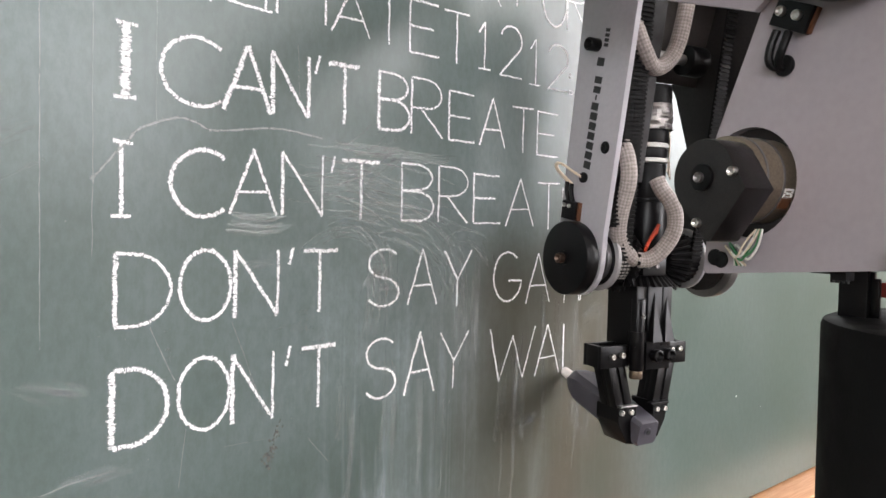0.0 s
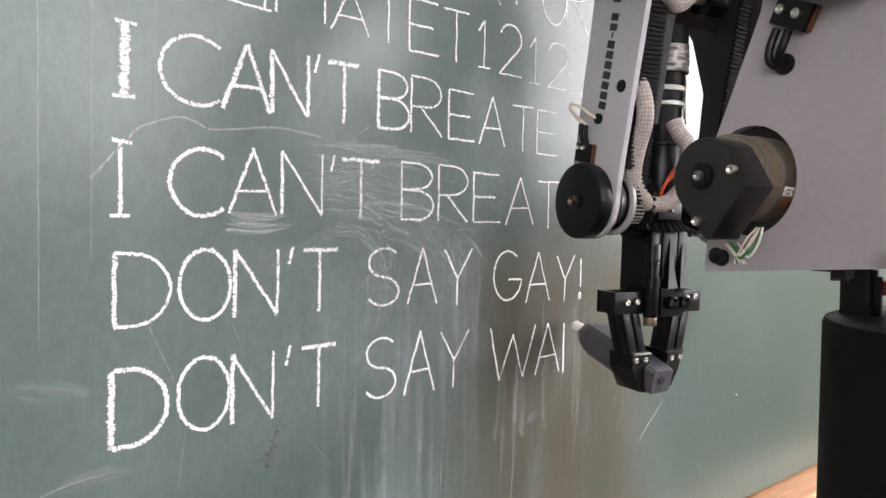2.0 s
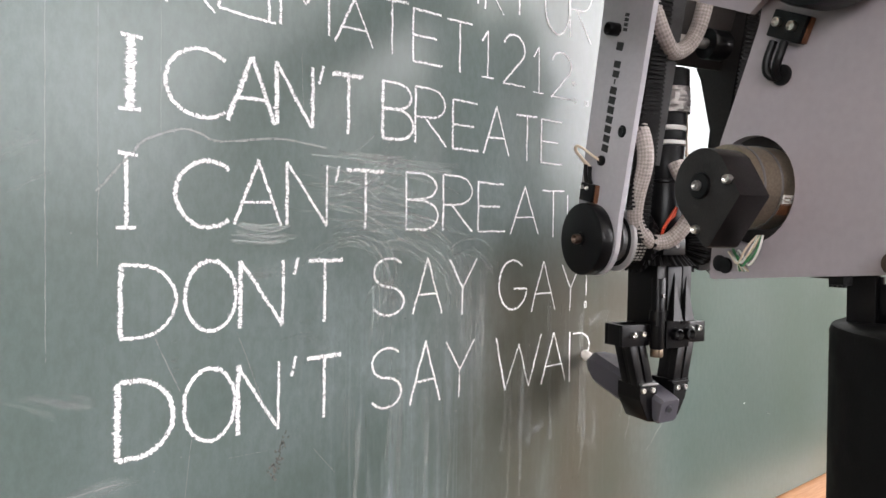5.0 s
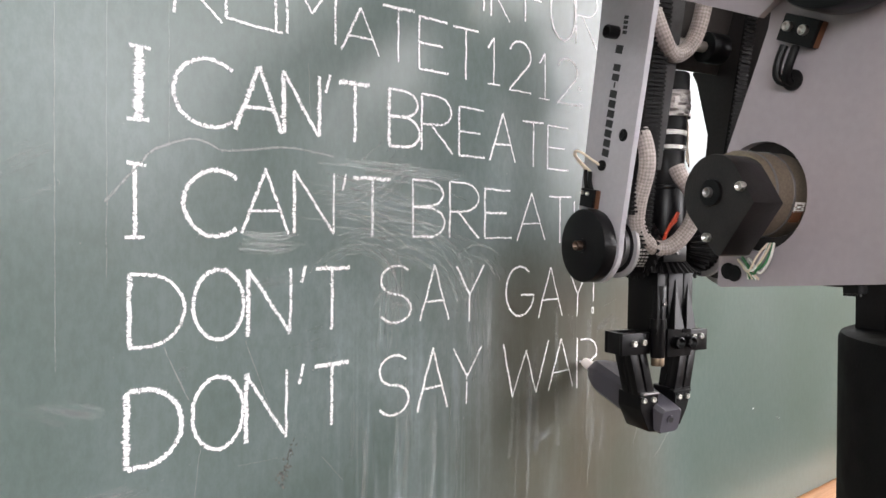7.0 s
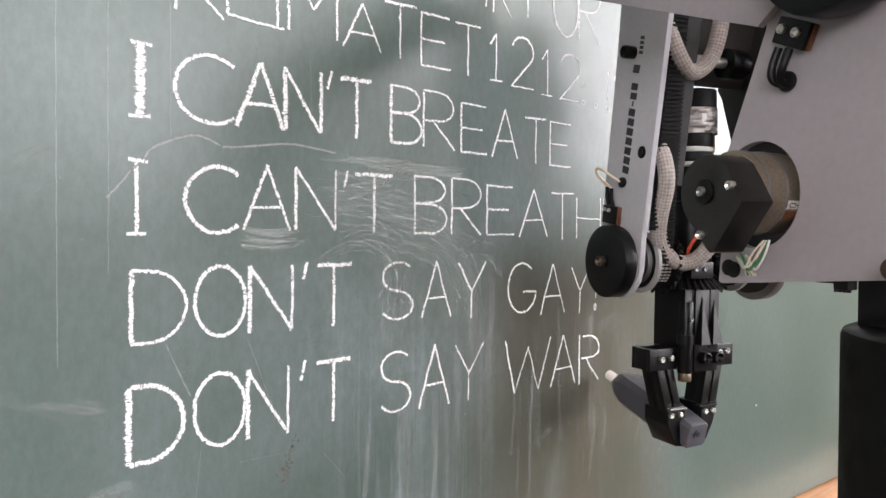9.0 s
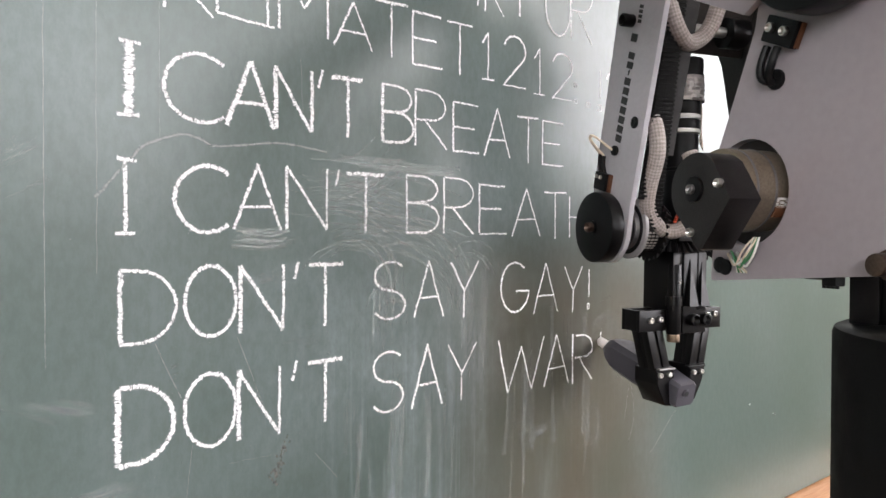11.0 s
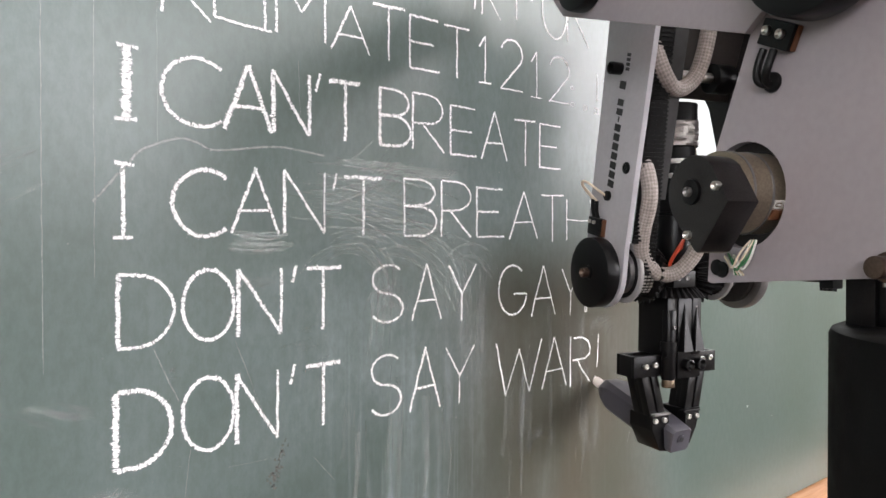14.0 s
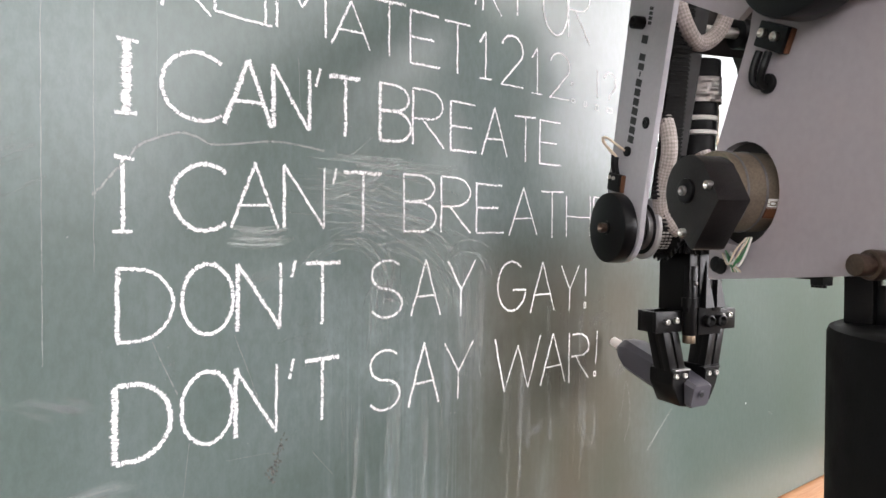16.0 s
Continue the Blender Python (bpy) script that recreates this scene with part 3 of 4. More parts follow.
# faint ruled lines, wiped smears and scratches
for name, pts, w, mat in (
        ("ruled_line", [(-0.038, 1.30), (-0.0365, 1.10), (-0.036, 1.04)], 0.9, CHALK_FAINT), ("ruled_line", [(-0.0120, 1.30), (-0.0110, 1.09)], 0.8, CHALK_FAINT),
        ("ruled_line", [(0.022, 1.26), (0.0225, 1.165)], 0.6, CHALK_FAINT), ("ruled_line", [(0.113, 1.23), (0.115, 1.19)], 0.6, CHALK_FAINT),
        ("smear", [(-0.012, 1.132), (0.006, 1.154), (0.014, 1.163), (0.034, 1.1714), (0.046, 1.170), (0.058, 1.1665), (0.095, 1.1720), (0.118, 1.171), (0.133, 1.169)], 3.2, CHALK_FAINT),
        ("scratch", [(0.042, 0.985), (0.038, 0.95)], 0.7, CHALK_FAINT), ("scratch", [(0.020, 1.048), (0.035, 1.015)], 1.3, CHALK_FAINT),
        ("scratch", [(0.070, 1.048), (0.092, 0.99)], 1.0, CHALK_FAINT), ("scratch", [(-0.065, 0.955), (-0.02, 0.965), (0.003, 0.968)], 1.4, CHALK_FAINT),
        ("scratch", [(0.125, 0.965), (0.142, 0.945)], 0.8, CHALK_FAINT), ("scratch", [(0.065, 0.970), (0.094, 0.970)], 0.5, CHALK_FAINT),
        ("scratch", [(0.515, 0.893), (0.545, 0.918), (0.56, 0.93)], 2.4, CHALK_FAINT), ("scratch", [(0.47, 0.935), (0.478, 0.97), (0.485, 0.935), (0.476, 0.91)], 1.2, CHALK_FAINT),
        ("chalk_fleck", [(0.720, 0.913), (0.723, 0.913)], 4.5, CHALK), ("chalk_fleck", [(0.252, 0.972), (0.253, 0.972)], 1.0, CHALK),
        ("chalk_fleck", [(0.78, 0.894), (0.79, 0.89)], 4.0, CHALK_FAINT)):
    bm = bmesh.new()
    chalk_stroke(bm, [(p.x, p.z) for p in curve_points([(x, 0, z) for x, z in pts], 6)], w * 0.0007)
    part(name, bm, mat, blackboard, "faint white chalk mark", smooth=False)
bm = bmesh.new()
for k in range(44):
    f = rng.random()
    x, z = 0.0940 + 0.0095 * f + rng.gauss(0, 0.0016), 0.950 + 0.027 * f + rng.gauss(0, 0.0012)
    chalk_stroke(bm, [(x, z), (x + rng.uniform(-0.001, 0.0022), z + rng.uniform(0.0005, 0.003))], rng.uniform(0.001, 0.0032))
tagged(part("dirt_spot", bm, SMUDGE, blackboard, "small grey-brown dirt spot", smooth=False), kind="stuff")
# arcs and runs left by a cloth between the lines of writing
bm = bmesh.new()
for cx, cz, r0, r1, squash, a0, a1, n in ((0.152, 1.074, 0.028, 0.044, 1.02, 175, 0, 24), (0.195, 1.066, 0.040, 0.070, 0.85, 120, -8, 30), (0.170, 1.030, 0.080, 0.105, 0.85, 95, 20, 18), (0.186, 1.052, 0.010, 0.020, 1.2, 180, 10, 12), (0.262, 1.075, 0.022, 0.036, 1.0, 150, 20, 16), (0.130, 1.215, 0.062, 0.098, 0.9, 255, 322, 40)):
    for k in range(n):
        r = r0 + (r1 - r0) * rng.random()
        s, ln = rng.uniform(a0, a1), rng.uniform(0.25, 0.75) * (a1 - a0)
        e = min(max(s + ln, min(a0, a1)), max(a0, a1))
        chalk_stroke(bm, arc(cx + rng.uniform(-0.008, 0.008), cz + rng.uniform(-0.006, 0.006), r, r * squash, s, e, 18), rng.uniform(0.0004, 0.0016))
for k in range(46):
    x, z = 0.128 + rng.uniform(0.0, 0.055), rng.uniform(1.120, 1.160)
    ln, sag = rng.uniform(0.03, 0.085), rng.uniform(0.004, 0.018)
    chalk_stroke(bm, [(x + ln * f, z - sag * f * f) for f in np.linspace(0, 1, 12)], rng.uniform(0.0004, 0.0017))
for k in range(26):
    x, z = rng.uniform(0.130, 0.20), 1.1665 + rng.uniform(-0.005, 0.005)
    ln = rng.uniform(0.02, 0.07)
    chalk_stroke(bm, [(x + ln * f, z - 0.05 * (x - 0.13) - 0.004 * f + 0.004 * f * f) for f in np.linspace(0, 1, 10)], rng.uniform(0.0005, 0.0020))
tagged(part("wipe_trace", bm, CHALK_WIPE, blackboard, "thin curved traces of a wiping cloth", smooth=False), kind="stuff")
bm = bmesh.new()
for x0, x1, z0, z1, n in ((0.170, 0.200, 1.098, 1.040, 26), (0.186, 0.200, 1.022, 0.915, 9), (0.150, 0.172, 1.000, 0.920, 7), (0.255, 0.284, 1.092, 1.010, 18), (0.215, 0.250, 1.000, 0.905, 8), (0.300, 0.345, 1.030, 0.900, 14), (0.360, 0.420, 1.060, 0.900, 12)):
    for k in range(n):
        x, a = rng.uniform(x0, x1), rng.uniform(z0, z0 - 0.4 * (z0 - z1))
        b, lean = a - rng.uniform(0.4, 0.9) * (z0 - z1), rng.uniform(-0.006, 0.004)
        chalk_stroke(bm, [(x + lean * f * f, a + (b - a) * f) for f in np.linspace(0, 1, 12)], rng.choice((0.0008, 0.0016, 0.003, 0.006)) * rng.uniform(0.7, 1.3))
for r in (0.006, 0.0075, 0.009):
    chalk_stroke(bm, arc(0.421, 0.936, r, r * 2.4, -70 - r * 4000, 250, 22), 0.0016)
tagged(part("wipe_run", bm, CHALK_RUN, blackboard, "pale downward runs of a wet cloth", smooth=False), kind="stuff")
bm = bmesh.new()
for k in range(16):
    z = 1.1030 + k * 0.0009 + rng.uniform(-0.0006, 0.0006)
    x = 0.068 + rng.uniform(-0.004, 0.010)
    chalk_stroke(bm, [(x, z + 0.001), (x + 0.02, z - 0.0005), (x + rng.uniform(0.026, 0.040), z + 0.001)], rng.uniform(0.0006, 0.0022))
part("chalk_smear", bm, CHALK_WIPE, blackboard, "pale horizontal chalk smear", smooth=False)
# crumbs of chalk dust under and beside the writing
bm = bmesh.new()
for k in range(70):
    x, z = rng.uniform(-0.03, 0.46), rng.choice((1.176, 1.110, 1.046, 0.978)) + rng.gauss(0, 0.006)
    chalk_stroke(bm, [(x, z), (x + rng.uniform(0.0002, 0.0008), z + rng.uniform(-0.0006, 0.0006))], rng.uniform(0.0003, 0.0008))
tagged(part("chalk_crumb", bm, CHALK_FAINT, blackboard, "small crumbs of white chalk", smooth=False), kind="stuff")

# smudges where chalk was rubbed with a hand-wide cloth
bm = bmesh.new()
for cx, cz, rx, rz, tiltz, n in ((-0.030, 1.018, 0.014, 0.006, -0.4, 16), (-0.012, 0.967, 0.012, 0.004, 0.25, 14), (-0.050, 1.150, 0.010, 0.012, 0.6, 10), (0.030, 1.030, 0.003, 0.016, 0.2, 8), (0.435, 1.035, 0.016, 0.012, 0.4, 12), (0.470, 0.985, 0.014, 0.018, 0.5, 10), (0.345, 0.942, 0.012, 0.005, 0.5, 12), (0.085, 1.085, 0.010, 0.006, 0.3, 8), (0.120, 1.040, 0.008, 0.020, 0.2, 8)):
    for k in range(n):
        x, z, ln = cx + rng.gauss(0, rx * 0.5), cz + rng.gauss(0, rz * 0.5), rng.uniform(0.3, 1.0) * rx
        chalk_stroke(bm, [(x - ln, z - ln * tiltz), (x, z + rng.uniform(-0.001, 0.001)), (x + ln, z + ln * tiltz)], rng.uniform(0.001, 0.004))
tagged(part("chalk_smudge", bm, CHALK_SMUDGE, blackboard, "pale cloudy chalk smudges", smooth=False), kind="stuff")

# strokes that the robot draws: each short piece comes out of the board when the chalk passes
WRITTEN = []


def written_stroke(rows, width, name):
    """rows: (seconds, x, z) along the stroke; cut into short pieces."""
    for (ta, xa, za), (tb, xb, zb) in zip(rows, rows[1:]):
        n = max(1, round(math.hypot(xb - xa, zb - za) / 0.004))
        for k in range(n):
            f0, f1 = k / n, (k + 1) / n
            bm = bmesh.new()
            chalk_stroke(bm, [(xa + (xb - xa) * f0, za + (zb - za) * f0), (xa + (xb - xa) * f1, za + (zb - za) * f1)], width)
            ob = part(name, bm, CHALK_THIN, blackboard, "fresh white chalk stroke", smooth=False)
            WRITTEN.append((ob, ta + (tb - ta) * (f0 + f1) / 2))


written_stroke([(3.0, 0.395, 1.0230), (3.5, 0.4080, 1.0228), (4.0, 0.4160, 1.0180), (4.2, 0.4185, 1.0120), (4.5, 0.4180, 1.0065), (5.0, 0.4110, 1.0030), (5.6, 0.3935, 1.0025)], 0.0024, "letter_stroke")
written_stroke([(7.0, 0.4000, 1.0024), (7.5, 0.4050, 0.9955), (8.0, 0.4180, 0.9805)], 0.0021, "letter_stroke")
written_stroke([(10.7, 0.4310, 1.0240), (11.3, 0.4302, 1.0020), (11.9, 0.4290, 0.9925)], 0.0017, "mark_stroke")
written_stroke([(13.4, 0.4262, 0.9850), (13.8, 0.4262, 0.9812), (14.0, 0.4292, 0.9808), (14.3, 0.4292, 0.9850), (14.6, 0.4262, 0.9850)], 0.0016, "mark_stroke")

# ---- the robot arm ----
BASE = (0.312, -0.3666)
SHOULDER_Z, REACH, LINK, TWIST = 1.2388, 0.0224, 0.2241, -0.0224
robot = tagged(new("robot_arm"), "grey and black robot arm writing with chalk on the board", "robot arm")
robot.matrix_world = pose(*BASE, 0)

# pedestal, standing on the floor
bm = bmesh.new()
rod(bm, (0, 0, 0), (0, 0, 1.068), 0.1047, seg=72, bevel=0.004)
pedestal = part("pedestal", bm, PEDESTAL, robot, "matt black round pedestal")
bm = bmesh.new()
rod(bm, (0, 0, 1.066), (0, 0, 1.0945), 0.0550, seg=64, bevel=0.001)
part("turntable_neck", bm, PEDESTAL, pedestal)
bm = bmesh.new()
box(bm, (-0.030, 0.0786, 1.0670), (-0.023, 0.0926, 1.0935), 0.0012)
part("stop_block", bm, BLACK_PLASTIC, pedestal, "black block on top of the pedestal")
bm = bmesh.new()
box(bm, (-0.027, 0.0742, 1.0670), (-0.0235, 0.0785, 1.0880), 0.0006)
box(bm, (-0.027, 0.0765, 1.0875), (-0.0235, 0.0785, 1.0915), 0.0006)
part("stop_bracket", bm, BLACK, pedestal)
bm = bmesh.new()
box(bm, (-0.024, 0.0560, 1.0785), (-0.018, 0.0745, 1.0860), 0.0006)
part("red_connector", bm, RED_PLASTIC, pedestal, "dull red plastic connector")

# shoulder: x to the robot's right, y ahead, z up, from the shoulder axis
N0, N1 = -0.118, -0.113
OUT = [(0.0585, -0.0250), (0.0640, -0.0380), (0.0825, -0.0800), (0.0883, -0.1490), (0.0860, -0.1500), (-0.02, -0.1425), (-0.17, -0.1330), (-0.17, -0.03), (-0.07, 0.05), (0.02, 0.055), (0.050, 0.02)]
bm = bmesh.new()
plate(bm, OUT, N0, N1, hole=(0.0632, -0.1050, 0.0265))
shoulder = part("shoulder", bm, GREY, robot, "grey painted steel shoulder housing")
bm = bmesh.new()
plate(bm, OUT, 0.113, 0.118)
part("side_plate", bm, GREY, shoulder)
for y, z in ((-0.02, -0.125), (-0.13, -0.12)):
    bm = bmesh.new()
    rod(bm, (-0.112, y, z), (0.112, y, z), 0.008)
    part("spacer_rod", bm, DULL_STEEL, shoulder)
bm = bmesh.new()
box(bm, (-0.10, -0.12, -0.1300), (0.10, 0.000, -0.1220), 0.001)
part("bottom_plate", bm, BLACK, shoulder)
bm = bmesh.new()
box(bm, (-0.1125, 0.0160, -0.1492), (-0.1065, 0.0235, -0.1425), 0.0008)
for k in range(4):
    rod(bm, (-0.1110, 0.0165 + k * 0.0022, -0.1488), (-0.1110, 0.0165 + k * 0.0022, -0.1502), 0.0009, seg=10)
box(bm, (-0.1125, 0.0160, -0.1466), (-0.1065, 0.0330, -0.1425), 0.0008)
part("connector", bm, BLACK_PLASTIC, shoulder, "small black connector")
# large shaft end on the plate
bm = bmesh.new()
rod(bm, (-0.117, -0.0175, -0.1385), (-0.124, -0.0175, -0.1385), 0.0062, bevel=0.0008)
rod(bm, (-0.123, -0.0175, -0.1385), (-0.131, -0.0175, -0.1385), 0.0045, bevel=0.0006)
part("shaft_end", bm, DARK_BRASS, shoulder)
# drive motor: gearbox, can, label and wires
bm = bmesh.new()
cy, cz, cr = 0.0545, -0.1050, 0.0174
outline = [(cy + cr * math.cos(radians(a)), cz + cr * math.sin(radians(a))) for a in range(-42, 136, 8)]
outline += [(0.0312, -0.1105), (0.0490, -0.1330), (0.0510, -0.1337), (0.0530, -0.1325)]
plate(bm, outline, -0.155, -0.1372, bevel=0.0007)
gearbox = part("gearbox", bm, WORN_BLACK, shoulder, "worn black gearbox housing of the drive motor")
gearbox.location.y = 0.0018
bm = bmesh.new()
rod(bm, (-0.154, 0.0545, -0.1050), (-0.1568, 0.0545, -0.1050), 0.0062, bevel=0.0008)
part("bearing_ring", bm, BLACK, gearbox)
screw(gearbox, (-0.1565, 0.0545, -0.1050), (-1, 0, 0), 0.0024, 0.0022, "centre_screw", DULL_STEEL)
screw(gearbox, (-0.155, 0.0378, -0.1033), (-1, 0, 0), 0.0021, 0.0022)
screw(gearbox, (-0.155, 0.0565, -0.1252), (-1, 0, 0), 0.0021, 0.0022)
bm = bmesh.new()
rod(bm, (-0.1385, 0.0600, -0.1045), (-0.110, 0.0600, -0.1045), 0.0200, seg=48, bevel=0.001)
motor_can = part("motor_can", bm, MOTOR_CAN, shoulder, "dull bronze-grey metal motor can")
for x in (-0.1335, -0.1225):
    bm = bmesh.new()
    rod(bm, (x, 0.0600, -0.1045), (x + 0.0012, 0.0600, -0.1045), 0.0204, seg=48)
    part("rim", bm, DULL_STEEL, motor_can)
bm = bmesh.new()
for a in range(206, 222, 4):
    t0, t1 = radians(a), radians(a + 4)
    box(bm, (-0.1210, -0.0008, -0.0002), (-0.1150, 0.0008, 0.0006), m=Matrix.Translation((0, 0.0600 + 0.0202 * math.cos(t0), -0.1045 + 0.0202 * math.sin(t0))) @ Matrix.Rotation(t0 - math.pi / 2, 4, "X"))
part("motor_label", bm, ORANGE, motor_can, "orange-brown motor label")
bm = bmesh.new()
for a, x0, x1 in ((194, -0.1210, -0.1150), (204, -0.1210, -0.1150), (197, -0.1210, -0.1202), (201, -0.1210, -0.1202), (197, -0.1158, -0.1150), (201, -0.1158, -0.1150), (199, -0.1190, -0.1170)):
    t0 = radians(a)
    box(bm, (x0, -0.0005, -0.0002), (x1, 0.0005, 0.0006), m=Matrix.Translation((0, 0.0600 + 0.0202 * math.cos(t0), -0.1045 + 0.0202 * math.sin(t0))) @ Matrix.Rotation(t0 - math.pi / 2, 4, "X"))
part("maker_mark", bm, PRINT, motor_can, "pale printed frame")
# dark disc added behind the opening, for the housing's unlit inside
bm = bmesh.new()
rod(bm, (-0.1105, 0.0632, -0.1050), (-0.1040, 0.0632, -0.1050), 0.0300, seg=48, bevel=0.001)
part("dark_backing", bm, DARK_PLATE, shoulder, "dark disc added behind the opening for the unlit inside")
for k, (m, dy) in enumerate(((CREAM_WIRE, 0.0), (GREEN_WIRE, -0.003), (WHITE_PLASTIC, 0.0035), (CREAM_WIRE, 0.006), (WHITE_PLASTIC, -0.005), (GREEN_WIRE, 0.002))):
    bm = bmesh.new()
    tube(bm, [(-0.121, 0.0530 + dy * 0.3, -0.1275), (-0.126, 0.0530 + dy * 0.7, -0.1340 - k % 3 * 0.0013), (-0.126, 0.0580 + dy * 0.6, -0.1395 - k * 0.0006), (-0.124, 0.0640 + dy * 0.6, -0.1400 + k * 0.0008), (-0.121, 0.0690 + dy * 0.5, -0.1375 + k * 0.0006), (-0.118, 0.0660 - dy * 0.6, -0.1450)], 0.00055, 8, smooth=8)
    part("motor_wire", bm, m, shoulder)
for y, z in ((0.0808, -0.1415), (0.0770, -0.1425)):
    bm = bmesh.new()
    rod(bm, (-0.1178, y, z), (-0.1195, y, z), 0.0042, bevel=0.0006)
    part("grommet", bm, BLACK_PLASTIC, shoulder)
# limit switch on the plate
tilt = Matrix.Translation((-0.118, 0.0385, -0.0325)) @ Matrix.Rotation(radians(26), 4, "X")
bm = bmesh.new()
box(bm, (-0.0045, -0.0090, -0.0060), (0.0, 0.0105, 0.0062), 0.0006, tilt)
limit_switch = part("limit_switch", bm, BLACK_PLASTIC, shoulder, "small black limit switch")
bm = bmesh.new()
box(bm, (-0.0026, -0.0100, -0.0055), (0.0, -0.0089, 0.0060), 0.0004, tilt)
part("circuit_board", bm, ORANGE, limit_switch, "orange-brown circuit board edge")
for y in (0.0060, -0.0030):
    p = tilt @ Vector((-0.0045, y, 0.0008))
    screw(limit_switch, p, (-1, 0, 0), 0.0023, 0.0022)
for k in range(2):
    bm = bmesh.new()
    tube(bm, [(-0.123, 0.0455 - k * 0.006, -0.0375 - k * 0.002), (-0.125, 0.0475 - k * 0.007, -0.046), (-0.124, 0.0480 - k * 0.004, -0.053), (-0.1185, 0.0440, -0.0545)], 0.0019, 10)
    part("cable", bm, BLACK_PLASTIC, shoulder)
bm = bmesh.new()
rod(bm, (-0.1178, 0.0440, -0.0530), (-0.1205, 0.0440, -0.0530), 0.0048, bevel=0.0008)
part("grommet", bm, BLACK_PLASTIC, shoulder)
# belts inside the shoulder, behind the plate's front edge
for x, y in ((-0.055, 0.060), (-0.020, 0.052)):
    belt(shoulder, (x, y + 0.012, -0.125), (x, y - 0.030, 0.02), 0.010, face=-1)

for k in range(9):
    for c in range(3):
        bm = bmesh.new()
        f = 0.52 + k * 0.030
        yy, zz = 0.072 - 0.042 * f, -0.125 + 0.145 * f
        box(bm, (-0.0590 + c * 0.0030, -0.0007, -0.0013), (-0.0568 + c * 0.0030, 0.0004, 0.0013), m=Matrix.Translation((0, yy + 0.0015, zz)) @ Matrix.Rotation(radians(16), 4, "X"))
        part("printed_mark", bm, PRINT, shoulder, "small pale print", smooth=False)

# upper arm: y along the arm from the shoulder axis
ARM = [(-0.045, 0.03), (-0.05, 0.0), (-0.03, -0.02), (0.015, -0.030), (0.040, -0.031), (0.048, -0.0408), (0.19, -0.0300), (0.235, -0.0265), (0.258, -0.012), (0.262, 0.005), (0.25, 0.025), (0.22, 0.034), (0.0, 0.042)]
bm = bmesh.new()
plate(bm, ARM, -0.1235, -0.1195, bevel=0.0004)
upper_arm = part("upper_arm", bm, GREY, robot, "grey painted steel upper arm")
bm = bmesh.new()
plate(bm, ARM, 0.078, 0.082)
part("side_plate", bm, GREY, upper_arm)
bm = bmesh.new()
rod(bm, (-0.1236, 0.0075, 0.0), (-0.140, 0.0075, 0.0), 0.0365, seg=56, bevel=0.002)
part("shoulder_pulley", bm, BLACK, upper_arm, "black anodised round pulley")
bm = bmesh.new()
rod(bm, (-0.1236, 0.206, 0.002), (-0.134, 0.206, 0.002), 0.0275, seg=48, bevel=0.0015)
part("elbow_pulley", bm, BLACK, upper_arm, "black anodised round pulley")
bm = bmesh.new()
rod(bm, (-0.119, 0.2241, 0.0), (0.078, 0.2241, 0.0), 0.008)
part("elbow_shaft", bm, DULL_STEEL, upper_arm)

# forearm: y down the forearm from the elbow axis, z ahead
WY, WZ = 0.2165, -0.0205


def rounded_end(r, a0=78, a1=-102):
    return [(WY + r * math.cos(radians(a)), WZ + r * math.sin(radians(a))) for a in np.linspace(a0, a1, 18)]


bm = bmesh.new()
plate(bm, [(-0.03, 0.047), (0.026, 0.0385), (0.072, 0.0298), (0.155, 0.0166), (0.193, 0.0105)] + rounded_end(0.0285) + [(0.19, -0.0440), (0.03, -0.0240), (-0.03, -0.018)], -0.066, -0.0615, bevel=0.0004)
forearm = part("forearm", bm, GREY_FOREARM, robot, "grey painted steel forearm with black printed marks")
bm = bmesh.new()
plate(bm, [(-0.03, 0.060), (0.083, 0.060), (0.090, 0.052), (0.130, 0.024), (0.190, 0.010)] + rounded_end(0.027) + [(0.19, -0.0440), (0.03, -0.0240), (-0.03, -0.018)], 0.0615, 0.066)
part("side_plate", bm, DARK_PLATE, forearm, "dark inner side plate")
bm = bmesh.new()
box(bm, (-0.010, -0.03, 0.0310), (0.0615, 0.080, 0.0345), 0.0008)
part("cross_plate", bm, BROWN_PLATE, forearm)
bm = bmesh.new()
rod(bm, (-0.062, 0.0597, 0.0060), (0.030, 0.0597, 0.0060), 0.0042)
part("tie_rod", bm, STEEL, forearm)
bm = bmesh.new()
rod(bm, (0.016, 0.0597, 0.0060), (0.034, 0.0597, 0.0060), 0.0120, seg=36, bevel=0.001)
part("idler_pulley", bm, BLACK, forearm)
screw(forearm, (-0.066, 0.0597, 0.0100), (-1, 0, 0), 0.0049, 0.0095, "cap_screw", BLACK, "black socket cap screw")
bm = bmesh.new()
rod(bm, (-0.0655, 0.1295, -0.0243), (-0.0668, 0.1295, -0.0243), 0.0046, bevel=0.0004)
part("countersunk_screw", bm, BLACK, forearm)
screw(forearm, (-0.0662, 0.1295, -0.0243), (-1, 0, 0), 0.0030, 0.0010, "countersunk_screw", BLACK)
